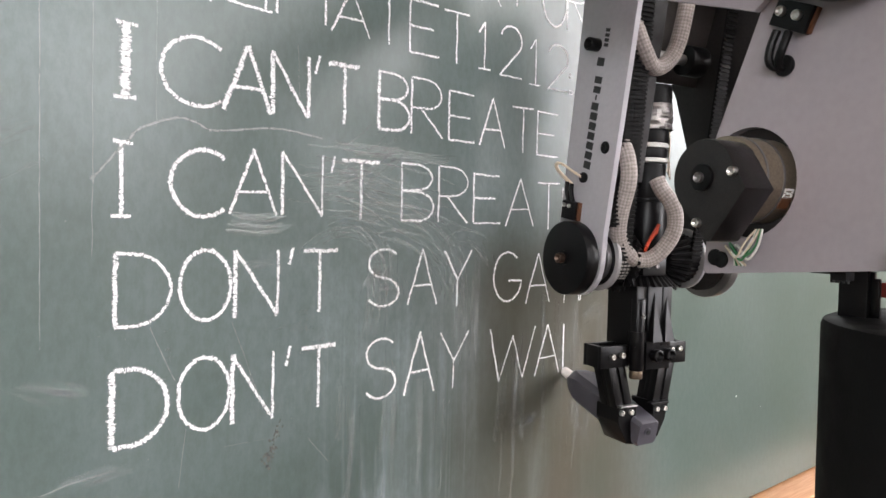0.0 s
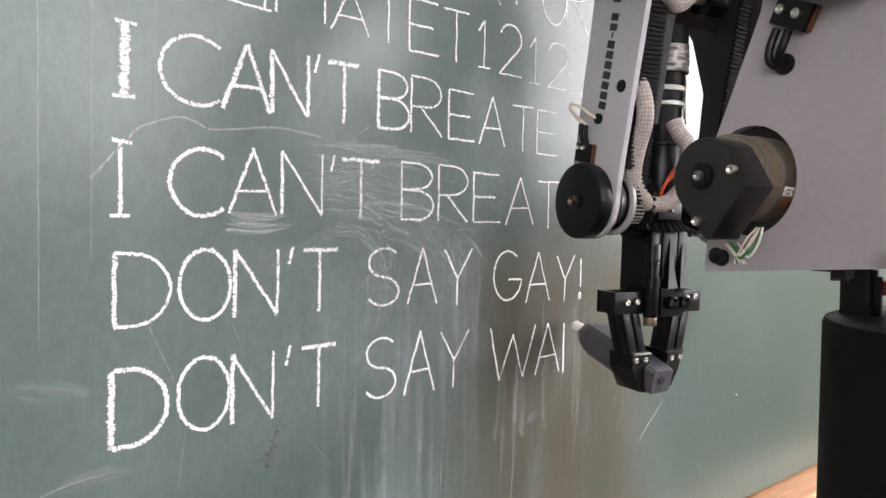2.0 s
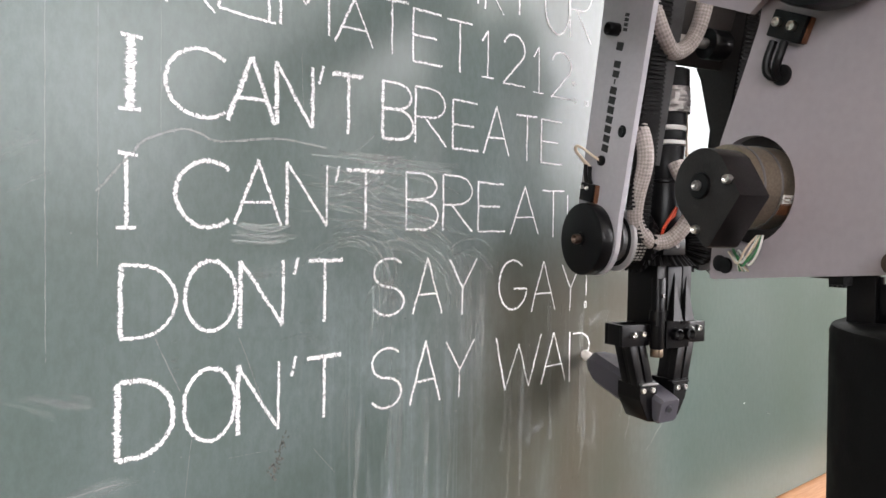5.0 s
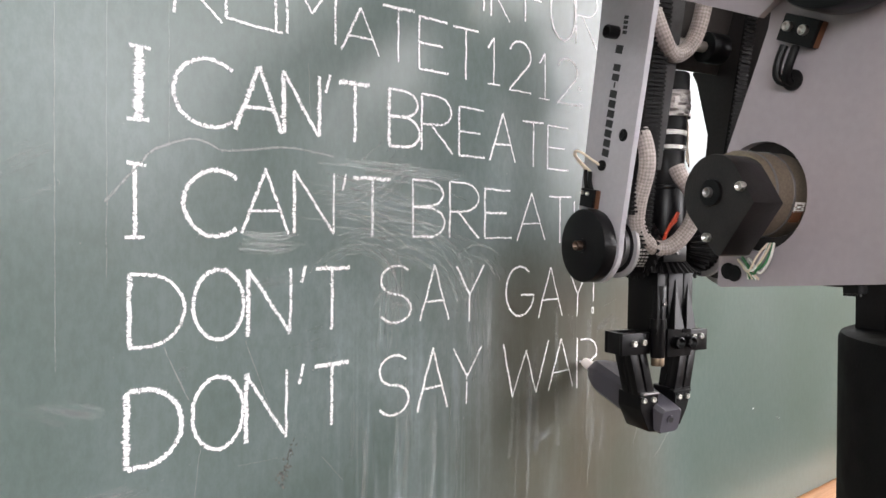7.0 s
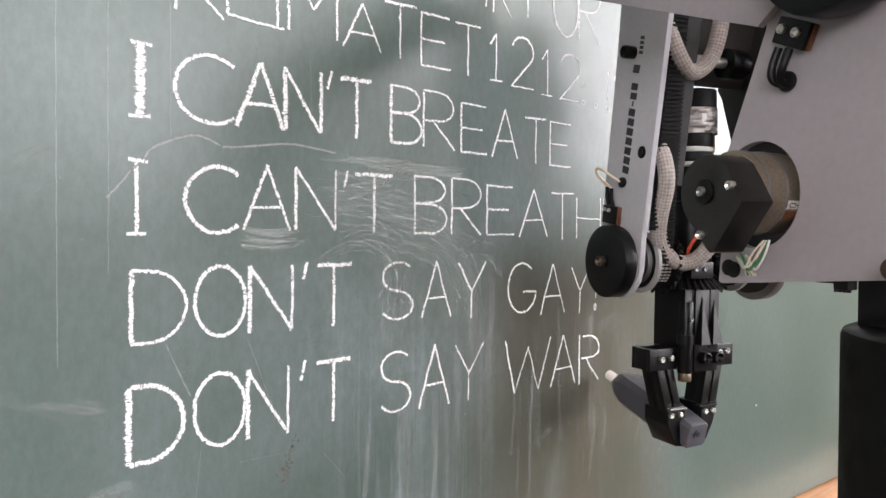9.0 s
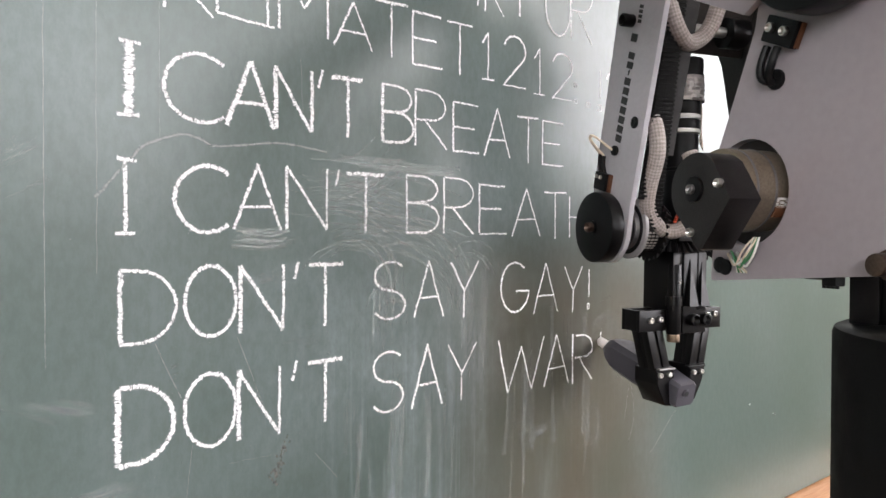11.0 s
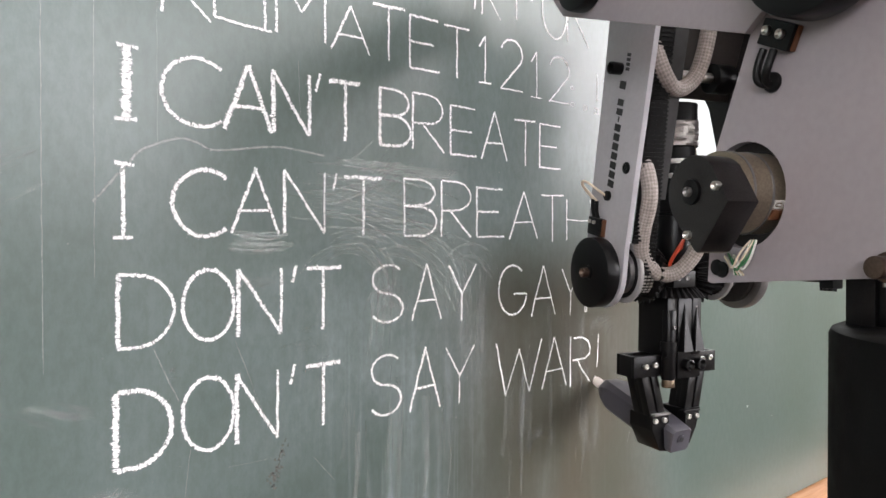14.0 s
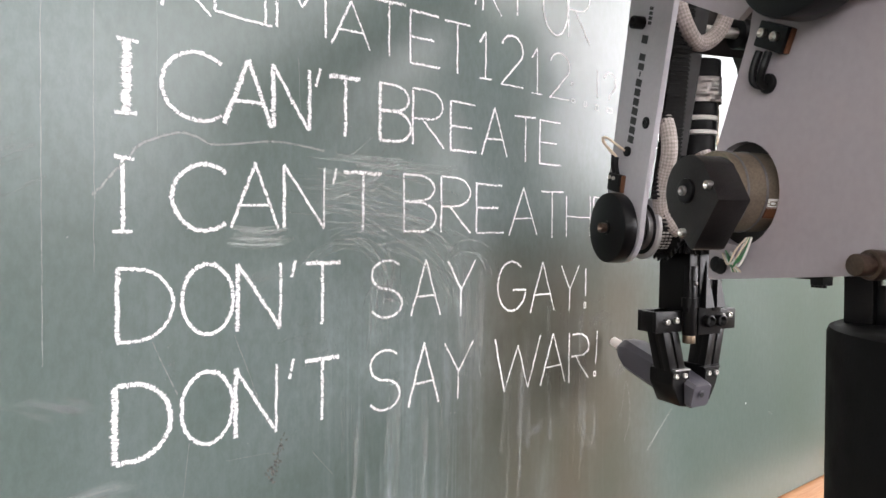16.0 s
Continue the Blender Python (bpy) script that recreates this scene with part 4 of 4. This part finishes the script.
# product lettering, as plain bars running along the plate
for n, (y0, y1, h) in enumerate([(0.1490 - k * 0.0072, 0.1490 - k * 0.0072 - 0.0055, 0.0082) for k in range(7)] + [(0.0985, 0.0945, 0.0016), (0.0935, 0.0885, 0.0082), (0.0865, 0.0815, 0.0082), (0.0740, 0.0680, 0.0082)]
                                + [(0.0600 - k * 0.0035, 0.0600 - k * 0.0035 - 0.0024, 0.0048) for k in range(4)]):
    zc = -0.0085 + (0.149 - (y0 + y1) / 2) * 0.137 - (0.0035 if n > 10 else 0)
    bm = bmesh.new()
    box(bm, (-0.0662, y1, zc - h / 2), (-0.0659, y0, zc + h / 2))
    part("printed_mark", bm, INK, forearm, "black printed mark", smooth=False)
# micro switch with its wires
tilt = Matrix.Translation((-0.066, 0.1830, -0.0045)) @ Matrix.Rotation(radians(-8), 4, "X")
bm = bmesh.new()
box(bm, (-0.0055, -0.0070, -0.0080), (0.0, 0.0070, 0.0085), 0.0005, tilt)
micro = part("micro_switch", bm, BLACK_PLASTIC, forearm, "small black micro switch")
bm = bmesh.new()
box(bm, (-0.0032, -0.0068, -0.0096), (0.0, 0.0072, -0.0079), 0.0003, tilt)
part("circuit_board", bm, ORANGE, micro, "orange-brown circuit board edge")
for z in (0.0055, -0.0008):
    screw(micro, tilt @ Vector((-0.0055, -0.0035, z)), (-1, 0, 0), 0.0016, 0.0016)
for k in range(2):
    bm = bmesh.new()
    tube(bm, [(-0.068, 0.1785, 0.0010 - k * 0.007), (-0.070, 0.1710, 0.0040 - k * 0.006), (-0.070, 0.1630, 0.0060 - k * 0.006)], 0.0016, 10)
    part("sleeve", bm, BLACK_PLASTIC, forearm)
    bm = bmesh.new()
    tube(bm, [(-0.070, 0.1630, 0.0060 - k * 0.006), (-0.073, 0.1590, 0.0115 - k * 0.004), (-0.077, 0.1540, 0.0150 - k * 0.002), (-0.078, 0.1500, 0.0125 - k * 0.001), (-0.076, 0.1505, 0.0060 - k * 0.001), (-0.072, 0.1535, -0.0010), (-0.067, 0.1565, -0.0080)], 0.0010, 8, smooth=5)
    part("wire", bm, CREAM_WIRE, forearm, "cream wire loop")
bm = bmesh.new()
rod(bm, (-0.0658, 0.1560, -0.0085), (-0.0685, 0.1560, -0.0085), 0.0040, bevel=0.0006)
part("grommet", bm, BLACK_PLASTIC, forearm)
# wrist wheels along the wrist axis
for s in (-1, 1):
    bm = bmesh.new()
    rod(bm, (s * 0.0672, WY, WZ), (s * (0.0785 if s < 0 else 0.0760), WY, WZ), 0.0282 if s < 0 else 0.0330, seg=56, bevel=0.0012)
    rod(bm, (s * 0.0665, WY, WZ), (s * 0.0690, WY, WZ), 0.0255, seg=48)
    wheel = part("wrist_wheel", bm, BLACK if s < 0 else DULL_STEEL, forearm, "black anodised wrist wheel" if s < 0 else "dull grey metal wrist wheel")
    bm = bmesh.new()
    rod(bm, (s * (0.0780 if s < 0 else 0.0755), WY, WZ), (s * (0.0797 if s < 0 else 0.0775), WY, WZ), 0.0056)
    part("hub", bm, BLACK, wheel)
    screw(wheel, (s * (0.0795 if s < 0 else 0.0770), WY, WZ), (s, 0, 0), 0.0040, 0.0050, "shaft_screw", DARK_BRASS)
    bm = bmesh.new()
    rod(bm, (s * 0.0430, WY, WZ), (s * 0.0462, WY, WZ), 0.0252, seg=48, bevel=0.0006)
    flange = part("flange", bm, GREY_EDGE, forearm, "pale metal belt flange")
    # flat black disc: the shade of the gap round the bearing, as colour
    bm = bmesh.new()
    rod(bm, (s * 0.0460, WY, WZ), (s * 0.0466, WY, WZ), 0.0212, seg=48)
    part("dark_gap_disc", bm, BLACK, flange)
    bm = bmesh.new()
    rod(bm, (s * 0.0466, WY, WZ), (s * 0.0500, WY, WZ), 0.0178, 0.0170, seg=40)
    part("bearing_ring", bm, DULL_STEEL, flange)
    bm = bmesh.new()
    rod(bm, (s * 0.0460, WY, WZ), (s * 0.0610, WY, WZ), 0.0150, seg=36, bevel=0.0006)
    part("bearing", bm, BLACK, forearm)
    bm = bmesh.new()
    gear(bm, (s * 0.0290, WY, WZ), (s * 0.0430, WY, WZ), 0.0205, 0.0205, 30, 0.0012)
    pulley = part("belt_pulley", bm, RUBBER, forearm, "toothed black belt pulley")
    if s < 0:
        bm = bmesh.new()
        for i in range(6):
            for j in range(3):
                a = radians(190 + i * 8)
                box(bm, (-0.0400 + j * 0.0035, -0.0008, 0), (-0.0375 + j * 0.0035, 0.0008, 0.0003),
                    m=Matrix.Translation((0, WY + 0.0207 * math.cos(a + 1.2), WZ + 0.0207 * math.sin(a + 1.2))) @ Matrix.Rotation(a + 1.2 - math.pi / 2, 4, "X"))
        part("belt_print", bm, FADED_PRINT, pulley, "small white print")
    bm = bmesh.new()
    gear(bm, (s * 0.0270, WY, WZ), (s * 0.0150, WY, WZ), 0.0275, 0.0185, 28, 0.0030)
    part("bevel_gear", bm, BLACK_PLASTIC, forearm, "black bevel gear")
bm = bmesh.new()
rod(bm, (-0.066, WY, WZ), (0.066, WY, WZ), 0.0060)
part("wrist_shaft", bm, DULL_STEEL, forearm)
# belts up the forearm
for x in (-0.050, 0.036):
    low = -0.0365 if x < 0 else x
    if x < 0:
        belt(forearm, (x, -0.02, -0.006), (x, 0.186, -0.0375), 0.010, face=1)
    belt(forearm, (x, -0.02, 0.002 - 0.008), (low, WY - 0.004, WZ - 0.0205), 0.010, face=1)
    if x < 0:
        belt(forearm, (x, -0.02, 0.036), (low, WY - 0.004, WZ + 0.0205), 0.010, face=-1)
bm = bmesh.new()
box(bm, (-0.036, -0.03, -0.0010), (-0.024, 0.155, 0.0010), m=Matrix.Translation((0, 0, -0.0020)) @ Matrix.Rotation(radians(-8), 4, "X"))
part("flat_belt", bm, BELT_BACK, forearm, "dark brown flat belt")
# braided cable sleeves
for name, pts, r in (("cable_sleeve", [(-0.050, 0.118, -0.014), (-0.050, 0.132, -0.030), (-0.048, 0.150, -0.037), (-0.046, 0.175, -0.034), (-0.042, 0.195, -0.034), (-0.028, 0.2105, -0.038), (-0.012, 0.2085, -0.0435), (-0.001, 0.190, -0.046), (0.001, 0.175, -0.043), (-0.003, 0.1640, -0.038), (-0.008, 0.157, -0.031), (-0.010, 0.150, -0.025)], 0.0062),
                     ("cable_sleeve", [(-0.056, 0.018, 0.002), (-0.054, 0.040, -0.010), (-0.046, 0.060, -0.020), (-0.030, 0.0695, -0.0150), (-0.014, 0.0610, -0.0120), (-0.008, 0.0400, -0.0100), (-0.006, 0.000, -0.004)], 0.0062)):
    bm = bmesh.new()
    tube(bm, pts, r, 18, 14)
    part(name, bm, BRAID, forearm, "beige braided cable sleeve")
bm = bmesh.new()
rod(bm, (-0.0500, 0.110, -0.010), (-0.050, 0.124, -0.0200), 0.0078, bevel=0.0006)
part("sleeve_end", bm, WHITE_PLASTIC, forearm, "white plastic end of the cable sleeve")
for k in range(3):
    bm = bmesh.new()
    tube(bm, [(-0.004, 0.184 + k * 0.003, -0.033), (-0.009 - k * 0.001, 0.193 + k * 0.002, -0.034), (-0.016, 0.2010 + k * 0.002, -0.038)], 0.0014, 8)
    part("red_wire", bm, RED, forearm, "red wire")

# gripper: y down the gripper from the wrist axis, z ahead
GZ = -0.020
bm = bmesh.new()
plate(bm, [(0.020, -0.036), (0.020, -0.004), (0.066, -0.006), (0.084, -0.010), (0.084, -0.030), (0.066, -0.034)], -0.0165, 0.0130)
gripper = part("gripper", bm, BLACK, robot, "black anodised two-finger gripper")
for x in (-0.0165, 0.0110):
    bm = bmesh.new()
    box(bm, (x - 0.003, 0.016, -0.038), (x + 0.005, 0.068, -0.004), 0.001)
    part("side_cheek", bm, BLACK, gripper)
bm = bmesh.new()
box(bm, (-0.0070, 0.0200, -0.0372), (0.0185, 0.0868, -0.0335), 0.0007)
part("front_plate", bm, BLACK, gripper)
for x in (-0.0005, 0.0120):
    bm = bmesh.new()
    v = [bm.verts.new(p) for p in ((x - 0.006, 0.064, -0.037), (x + 0.006, 0.064, -0.037), (x, 0.024, -0.037), (x - 0.005, 0.064, -0.043), (x + 0.005, 0.064, -0.043), (x, 0.030, -0.0385))]
    for f in ((0, 1, 2), (3, 4, 5), (0, 1, 4, 3), (1, 2, 5, 4), (2, 0, 3, 5)):
        bm.faces.new([v[i] for i in f])
    part("rib", bm, BLACK, gripper)
bm = bmesh.new()
gear(bm, (-0.0050, 0.0075, GZ), (-0.0050, 0.0195, GZ), 0.0200, 0.0320, 32, 0.0032)
part("bevel_gear", bm, BLACK_PLASTIC, gripper, "black bevel gear")
bm = bmesh.new()
box(bm, (-0.0215, -0.0020, -0.0460), (0.002, 0.0110, -0.0330), 0.0008)
part("clamp_block", bm, BLACK, gripper)
for x in (-0.0165, -0.0075):
    screw(gripper, (x, 0.0035, -0.0460), (0, 0, -1), 0.0020, 0.0012, material=DULL_STEEL)
# lead screw in the middle
bm = bmesh.new()
rod(bm, (-0.0140, 0.030, -0.034), (-0.0140, 0.0870, -0.034), 0.0058, bevel=0.0005)
rod(bm, (-0.0140, 0.056, -0.034), (-0.0140, 0.0640, -0.034), 0.0068)
screw_tube = part("screw_tube", bm, BLACK, gripper)
bm = bmesh.new()
rod(bm, (-0.0140, 0.0860, -0.034), (-0.0140, 0.0935, -0.034), 0.0052, bevel=0.0006)
part("lead_screw", bm, BRASS, gripper, "dull brass end of the lead screw")
screw(gripper, (-0.0140, 0.044, -0.0395), (0, 0, -1), 0.0017, 0.0016, material=DULL_STEEL)
# finger carriers
for x0, x1, z0, z1 in ((-0.0475, -0.0190, -0.031, -0.010), (0.0030, 0.0425, -0.031, -0.010)):
    bm = bmesh.new()
    box(bm, (x0, 0.0672, z0), (x1, 0.0845, z0 + 0.004), 0.0006)
    box(bm, (x0, 0.0672, z1 - 0.004), (x1, 0.0845, z1), 0.0006)
    box(bm, (x0 if x0 < 0 else x1 - 0.004, 0.0674, z0 + 0.003), (x0 + 0.004 if x0 < 0 else x1, 0.0843, z1 - 0.003), 0.0005)
    box(bm, (x0 + 0.002, 0.0720, z0 + 0.003), (x1 - 0.002, 0.0800, z1 - 0.003))
    part("finger_carrier", bm, BLACK, gripper)
for x, y in ((-0.0365, 0.0755), (-0.0268, 0.0748), (0.0255, 0.0733), (0.0340, 0.0725)):
    screw(gripper, (x, y, -0.0310), (0, 0, -1), 0.0024, 0.0030)
for x in (0.0020, 0.0150):
    screw(gripper, (x, 0.0755, -0.0368), (0, 0, -1), 0.0050, 0.0060, "cap_screw", BLACK, "black socket cap screw")
# the two fingers: a pair of slanted bars and a pad each
for s, top, low in ((-1, -0.0300, -0.0200), (1, 0.0125, 0.0130)):
    ta, la = (-0.0300, -0.0190) if s < 0 else (0.0230, 0.0160)
    bm = bmesh.new()
    for z0, z1 in ((-0.030, -0.0225), (-0.0185, -0.011)):
        for xo in (-0.0048, 0.0048):
            v = box(bm, (xo - 0.0036, 0.0840, z0), (xo + 0.0036, 0.1230, z1), 0.0006)
            for p in v:
                f = (p.co.y - 0.084) / 0.039
                p.co.x += ta + (la - ta) * f
    v = box(bm, (-0.0078, 0.0835, -0.0285), (0.0078, 0.1225, -0.0125))
    for p in v:
        p.co.x += ta + (la - ta) * (p.co.y - 0.084) / 0.039
    finger = part("finger", bm, BLACK, gripper, "black anodised gripper finger")
    bm = bmesh.new()
    if s < 0:
        pl = [(-0.0290, 0.1165), (-0.0105, 0.1165), (-0.0100, 0.1475), (-0.0200, 0.1460), (-0.0290, 0.1280)]
    else:
        pl = [(0.0080, 0.1150), (0.0245, 0.1140), (0.0205, 0.1300), (0.0130, 0.1440), (0.0080, 0.1430)]
    lo = [bm.verts.new((x, y, -0.0325)) for x, y in pl]
    hi = [bm.verts.new((x, y, -0.0060)) for x, y in pl]
    bm.faces.new(lo)
    bm.faces.new(hi)
    for k in range(5):
        bm.faces.new((lo[k], lo[(k + 1) % 5], hi[(k + 1) % 5], hi[k]))
    bmesh.ops.bevel(bm, geom=bm.edges[:], offset=0.0006, segments=1, affect="EDGES")
    part("finger_pad", bm, BLACK, finger)
    bm = bmesh.new()
    xs = (-0.0280, -0.0110) if s < 0 else (0.0035, 0.0225)
    box(bm, (xs[0], 0.1150, -0.0345), (xs[1], 0.1164, -0.0290), 0.0003)
    part("clip", bm, DULL_STEEL if s < 0 else BLACK, finger)
    for x in ((-0.0262, -0.0165) if s < 0 else (0.0105, 0.0190)):
        screw(finger, (x, 0.1205, -0.0325), (0, 0, -1), 0.0021, 0.0024)
# gripper motor above the wrist, bound with tape
bm = bmesh.new()
rod(bm, (0.0050, 0.0, GZ), (0.0050, -0.0490, GZ), 0.0165, seg=40, bevel=0.001)
rod(bm, (0.0050, -0.0470, GZ), (0.0050, -0.0500, GZ), 0.0176, seg=40, bevel=0.0006)
motor = part("gripper_motor", bm, BLACK, gripper, "black gripper motor bound with silver tape")
for y0, y1, r, m, nm in ((-0.050, -0.078, 0.0145, BLACK_PLASTIC, "motor_body"), (-0.0785, -0.082, 0.0158, WHITE_PLASTIC, "cable_tie"), (-0.082, -0.0900, 0.0152, BLACK_PLASTIC, "motor_band"),
                         (-0.0900, -0.0940, 0.0160, WHITE_PLASTIC, "cable_tie"), (-0.0940, -0.1050, 0.0156, BLACK_PLASTIC, "motor_band"), (-0.122, -0.1400, 0.0172, BLACK_PLASTIC, "motor_cap")):
    bm = bmesh.new()
    rod(bm, (0.0035, y0, GZ), (0.0035, y1, GZ), r, seg=36, bevel=0.0008)
    part(nm, bm, m, motor)
bm = bmesh.new()
uvn = 40
rings = []
for k in range(13):
    y = -0.1045 - k * 0.0017
    rings.append([bm.verts.new((0.0035 + (0.0180 + 0.0030 * noise.noise((math.cos(a) * 3, math.sin(a) * 3, k * 0.9))) * math.cos(a), y,
                                GZ + (0.0180 + 0.0030 * noise.noise((math.cos(a) * 3 + 7, math.sin(a) * 3, k * 0.9))) * math.sin(a))) for a in np.linspace(0, 2 * math.pi, uvn, endpoint=False)])
for a, b in zip(rings, rings[1:]):
    for k in range(uvn):
        bm.faces.new((a[k], a[(k + 1) % uvn], b[(k + 1) % uvn], b[k]))
part("tape_wrap", bm, TAPE, motor, "crumpled silver tape")
for k in range(4):
    bm = bmesh.new()
    tube(bm, [(0.0180 + k * 0.001, -0.112, GZ - 0.006 + k * 0.002), (0.0205 + k * 0.0012, -0.095, GZ - 0.007 + k * 0.002), (0.0190 + k * 0.0012, -0.072 + k * 0.002, GZ - 0.006)], 0.0007, 6)
    part("thin_wire", bm, BRASS if k % 2 else CREAM_WIRE, motor)

# the chalk holder in the gripper's fingers; it rides with the gripper
R0, R1 = Vector((-0.0047, 0.1372, -0.0400)), Vector((-0.0060, 0.1085, 0.0690))
way = (R1 - R0).normalized()
hold_m = Matrix.Translation(R0) @ way.to_track_quat("Y", "Z").to_matrix().to_4x4()
total = (R1 - R0).length
bm = bmesh.new()
sections = [(0.0, 0.0095, 0.0095, 0.0022), (0.0015, 0.0105, 0.0105, 0.0026), (0.012, 0.0112, 0.0112, 0.003), (0.050, 0.0128, 0.0132, 0.004), (0.080, 0.0128, 0.0132, 0.0045), (0.0905, 0.0108, 0.0112, 0.0060), (0.0980, 0.0074, 0.0076, 0.0070), (0.1000, 0.0056, 0.0056, 0.0055)]
rings = []
for y, hx, hz, c in sections:
    ring = []
    for qx, qz, a0 in ((1, 1, 0), (-1, 1, 90), (-1, -1, 180), (1, -1, 270)):
        for a in (0, 90):
            t = radians(a0 + a)
            ring.append(bm.verts.new(hold_m @ Vector((qx * (hx - c) + c * math.cos(t), y, qz * (hz - c) + c * math.sin(t)))))
    rings.append(ring)
for a, b in zip(rings, rings[1:]):
    for k in range(8):
        bm.faces.new((a[k], a[(k + 1) % 8], b[(k + 1) % 8], b[k]))
bm.faces.new(rings[0])
bm.faces.new(rings[-1])
holder = part("chalk_holder", bm, HOLDER, gripper, "dark grey printed plastic chalk holder")
bm = bmesh.new()
rod(bm, hold_m @ Vector((0.001, 0.0002, -0.002)), hold_m @ Vector((0.001, -0.0012, -0.002)), 0.0034, seg=20)
part("hole_rim", bm, HOLDER, gripper)
# no opening is cut: a black disc carries the darkness inside the rim
bm = bmesh.new()
rod(bm, hold_m @ Vector((0.001, -0.0010, -0.002)), hold_m @ Vector((0.001, -0.0016, -0.002)), 0.0022, seg=20)
part("hole", bm, INK, gripper)
bm = bmesh.new()
rod(bm, hold_m @ Vector((0, 0.098, 0)), hold_m @ Vector((0, total - 0.0006, 0)), 0.0047, 0.0043, seg=24, bevel=0.0009)
part("chalk", bm, CHALK_STICK, gripper, "short stick of white chalk")

# joint angles in degrees: turn of the base, rise of the upper arm, of the forearm and of the gripper
JOINTS = [
    (0.0, 13.47, 16.44, -72.33, -89.22),
    (0.5, 13.81, 17.44, -74.46, -89.21),
    (1.0, 14.22, 18.49, -74.68, -88.94),
    (1.5, 14.10, 24.01, -72.40, -88.85),
    (2.0, 14.03, 27.76, -70.97, -88.58),
    (2.5, 14.07, 26.52, -68.71, -88.47),
    (3.0, 13.77, 26.24, -68.24, -89.52),
    (3.5, 16.09, 25.42, -67.23, -89.55),
    (4.0, 17.30, 24.38, -67.33, -88.92),
    (4.2, 17.79, 22.82, -67.70, -88.98),
    (4.5, 17.90, 21.79, -68.37, -88.90),
    (5.0, 16.82, 21.22, -69.39, -88.90),
    (5.6, 14.01, 21.68, -70.63, -88.90),
    (5.9, 14.06, 22.22, -71.79, -88.90),
    (6.3, 14.46, 22.60, -72.81, -88.53),
    (6.5, 15.59, 22.48, -72.84, -89.01),
    (7.0, 14.79, 21.46, -70.55, -88.93),
    (7.5, 15.17, 19.47, -70.43, -89.53),
    (8.0, 17.72, 15.48, -70.43, -89.20),
    (8.5, 18.80, 16.54, -72.63, -88.71),
    (9.0, 18.92, 17.97, -72.63, -88.96),
    (9.2, 19.23, 20.09, -71.49, -88.86),
    (9.8, 20.45, 25.75, -68.83, -88.90),
    (10.3, 20.67, 26.58, -67.72, -88.90),
    (10.7, 20.24, 25.69, -66.02, -88.90),
    (11.0, 20.09, 23.50, -66.80, -88.90),
    (11.3, 19.98, 20.41, -67.96, -88.77),
    (11.5, 19.70, 18.65, -68.96, -88.87),
    (12.0, 19.77, 18.37, -69.57, -88.79),
    (12.5, 20.57, 19.42, -71.54, -89.01),
    (13.0, 20.41, 17.11, -71.54, -88.45),
    (13.5, 19.27, 16.45, -69.76, -88.94),
    (14.0, 19.59, 15.21, -69.93, -88.82),
    (14.5, 19.27, 16.32, -69.57, -88.97),
    (15.0, 19.56, 17.42, -71.84, -88.96),
    (15.5, 20.35, 18.07, -72.32, -88.63),
    (16.0, 22.89, 23.75, -68.24, -88.46),
]


def arm_poses(turn, rise, fore, grip):
    s = pose(0, 0, SHOULDER_Z, 0, 0, -turn) @ pose(0, REACH, 0)
    u = s @ pose(0, 0, 0, rise)
    elbow = u @ Vector((0, LINK, 0))
    f = Matrix.Translation(elbow) @ pose(0, 0, 0, 0, 0, -turn) @ pose(0, 0, 0, fore)
    wrist = f @ Vector((0, LINK, 0))
    roll = math.degrees(TWIST) - (turn - math.degrees(0.25))
    g = Matrix.Translation(wrist) @ pose(0, 0, 0, 0, 0, -turn) @ pose(0, 0, 0, grip) @ pose(0, 0, 0, 0, roll)
    return s, u, f, g


def motions():
    tracks = {shoulder: [], upper_arm: [], forearm: [], gripper: []}
    for t, *angles in JOINTS:
        for ob, m in zip((shoulder, upper_arm, forearm, gripper), arm_poses(*angles)):
            tracks[ob].append((t, m))
    for ob, rows in tracks.items():
        walk(ob, rows)
    for ob, t in WRITTEN:
        inside, out = pose(0, 0.004, 0), pose(0, 0, 0)
        walk(ob, [(0.0, inside), (t - 0.07, inside), (t, out), (16.0, out)])


motions()
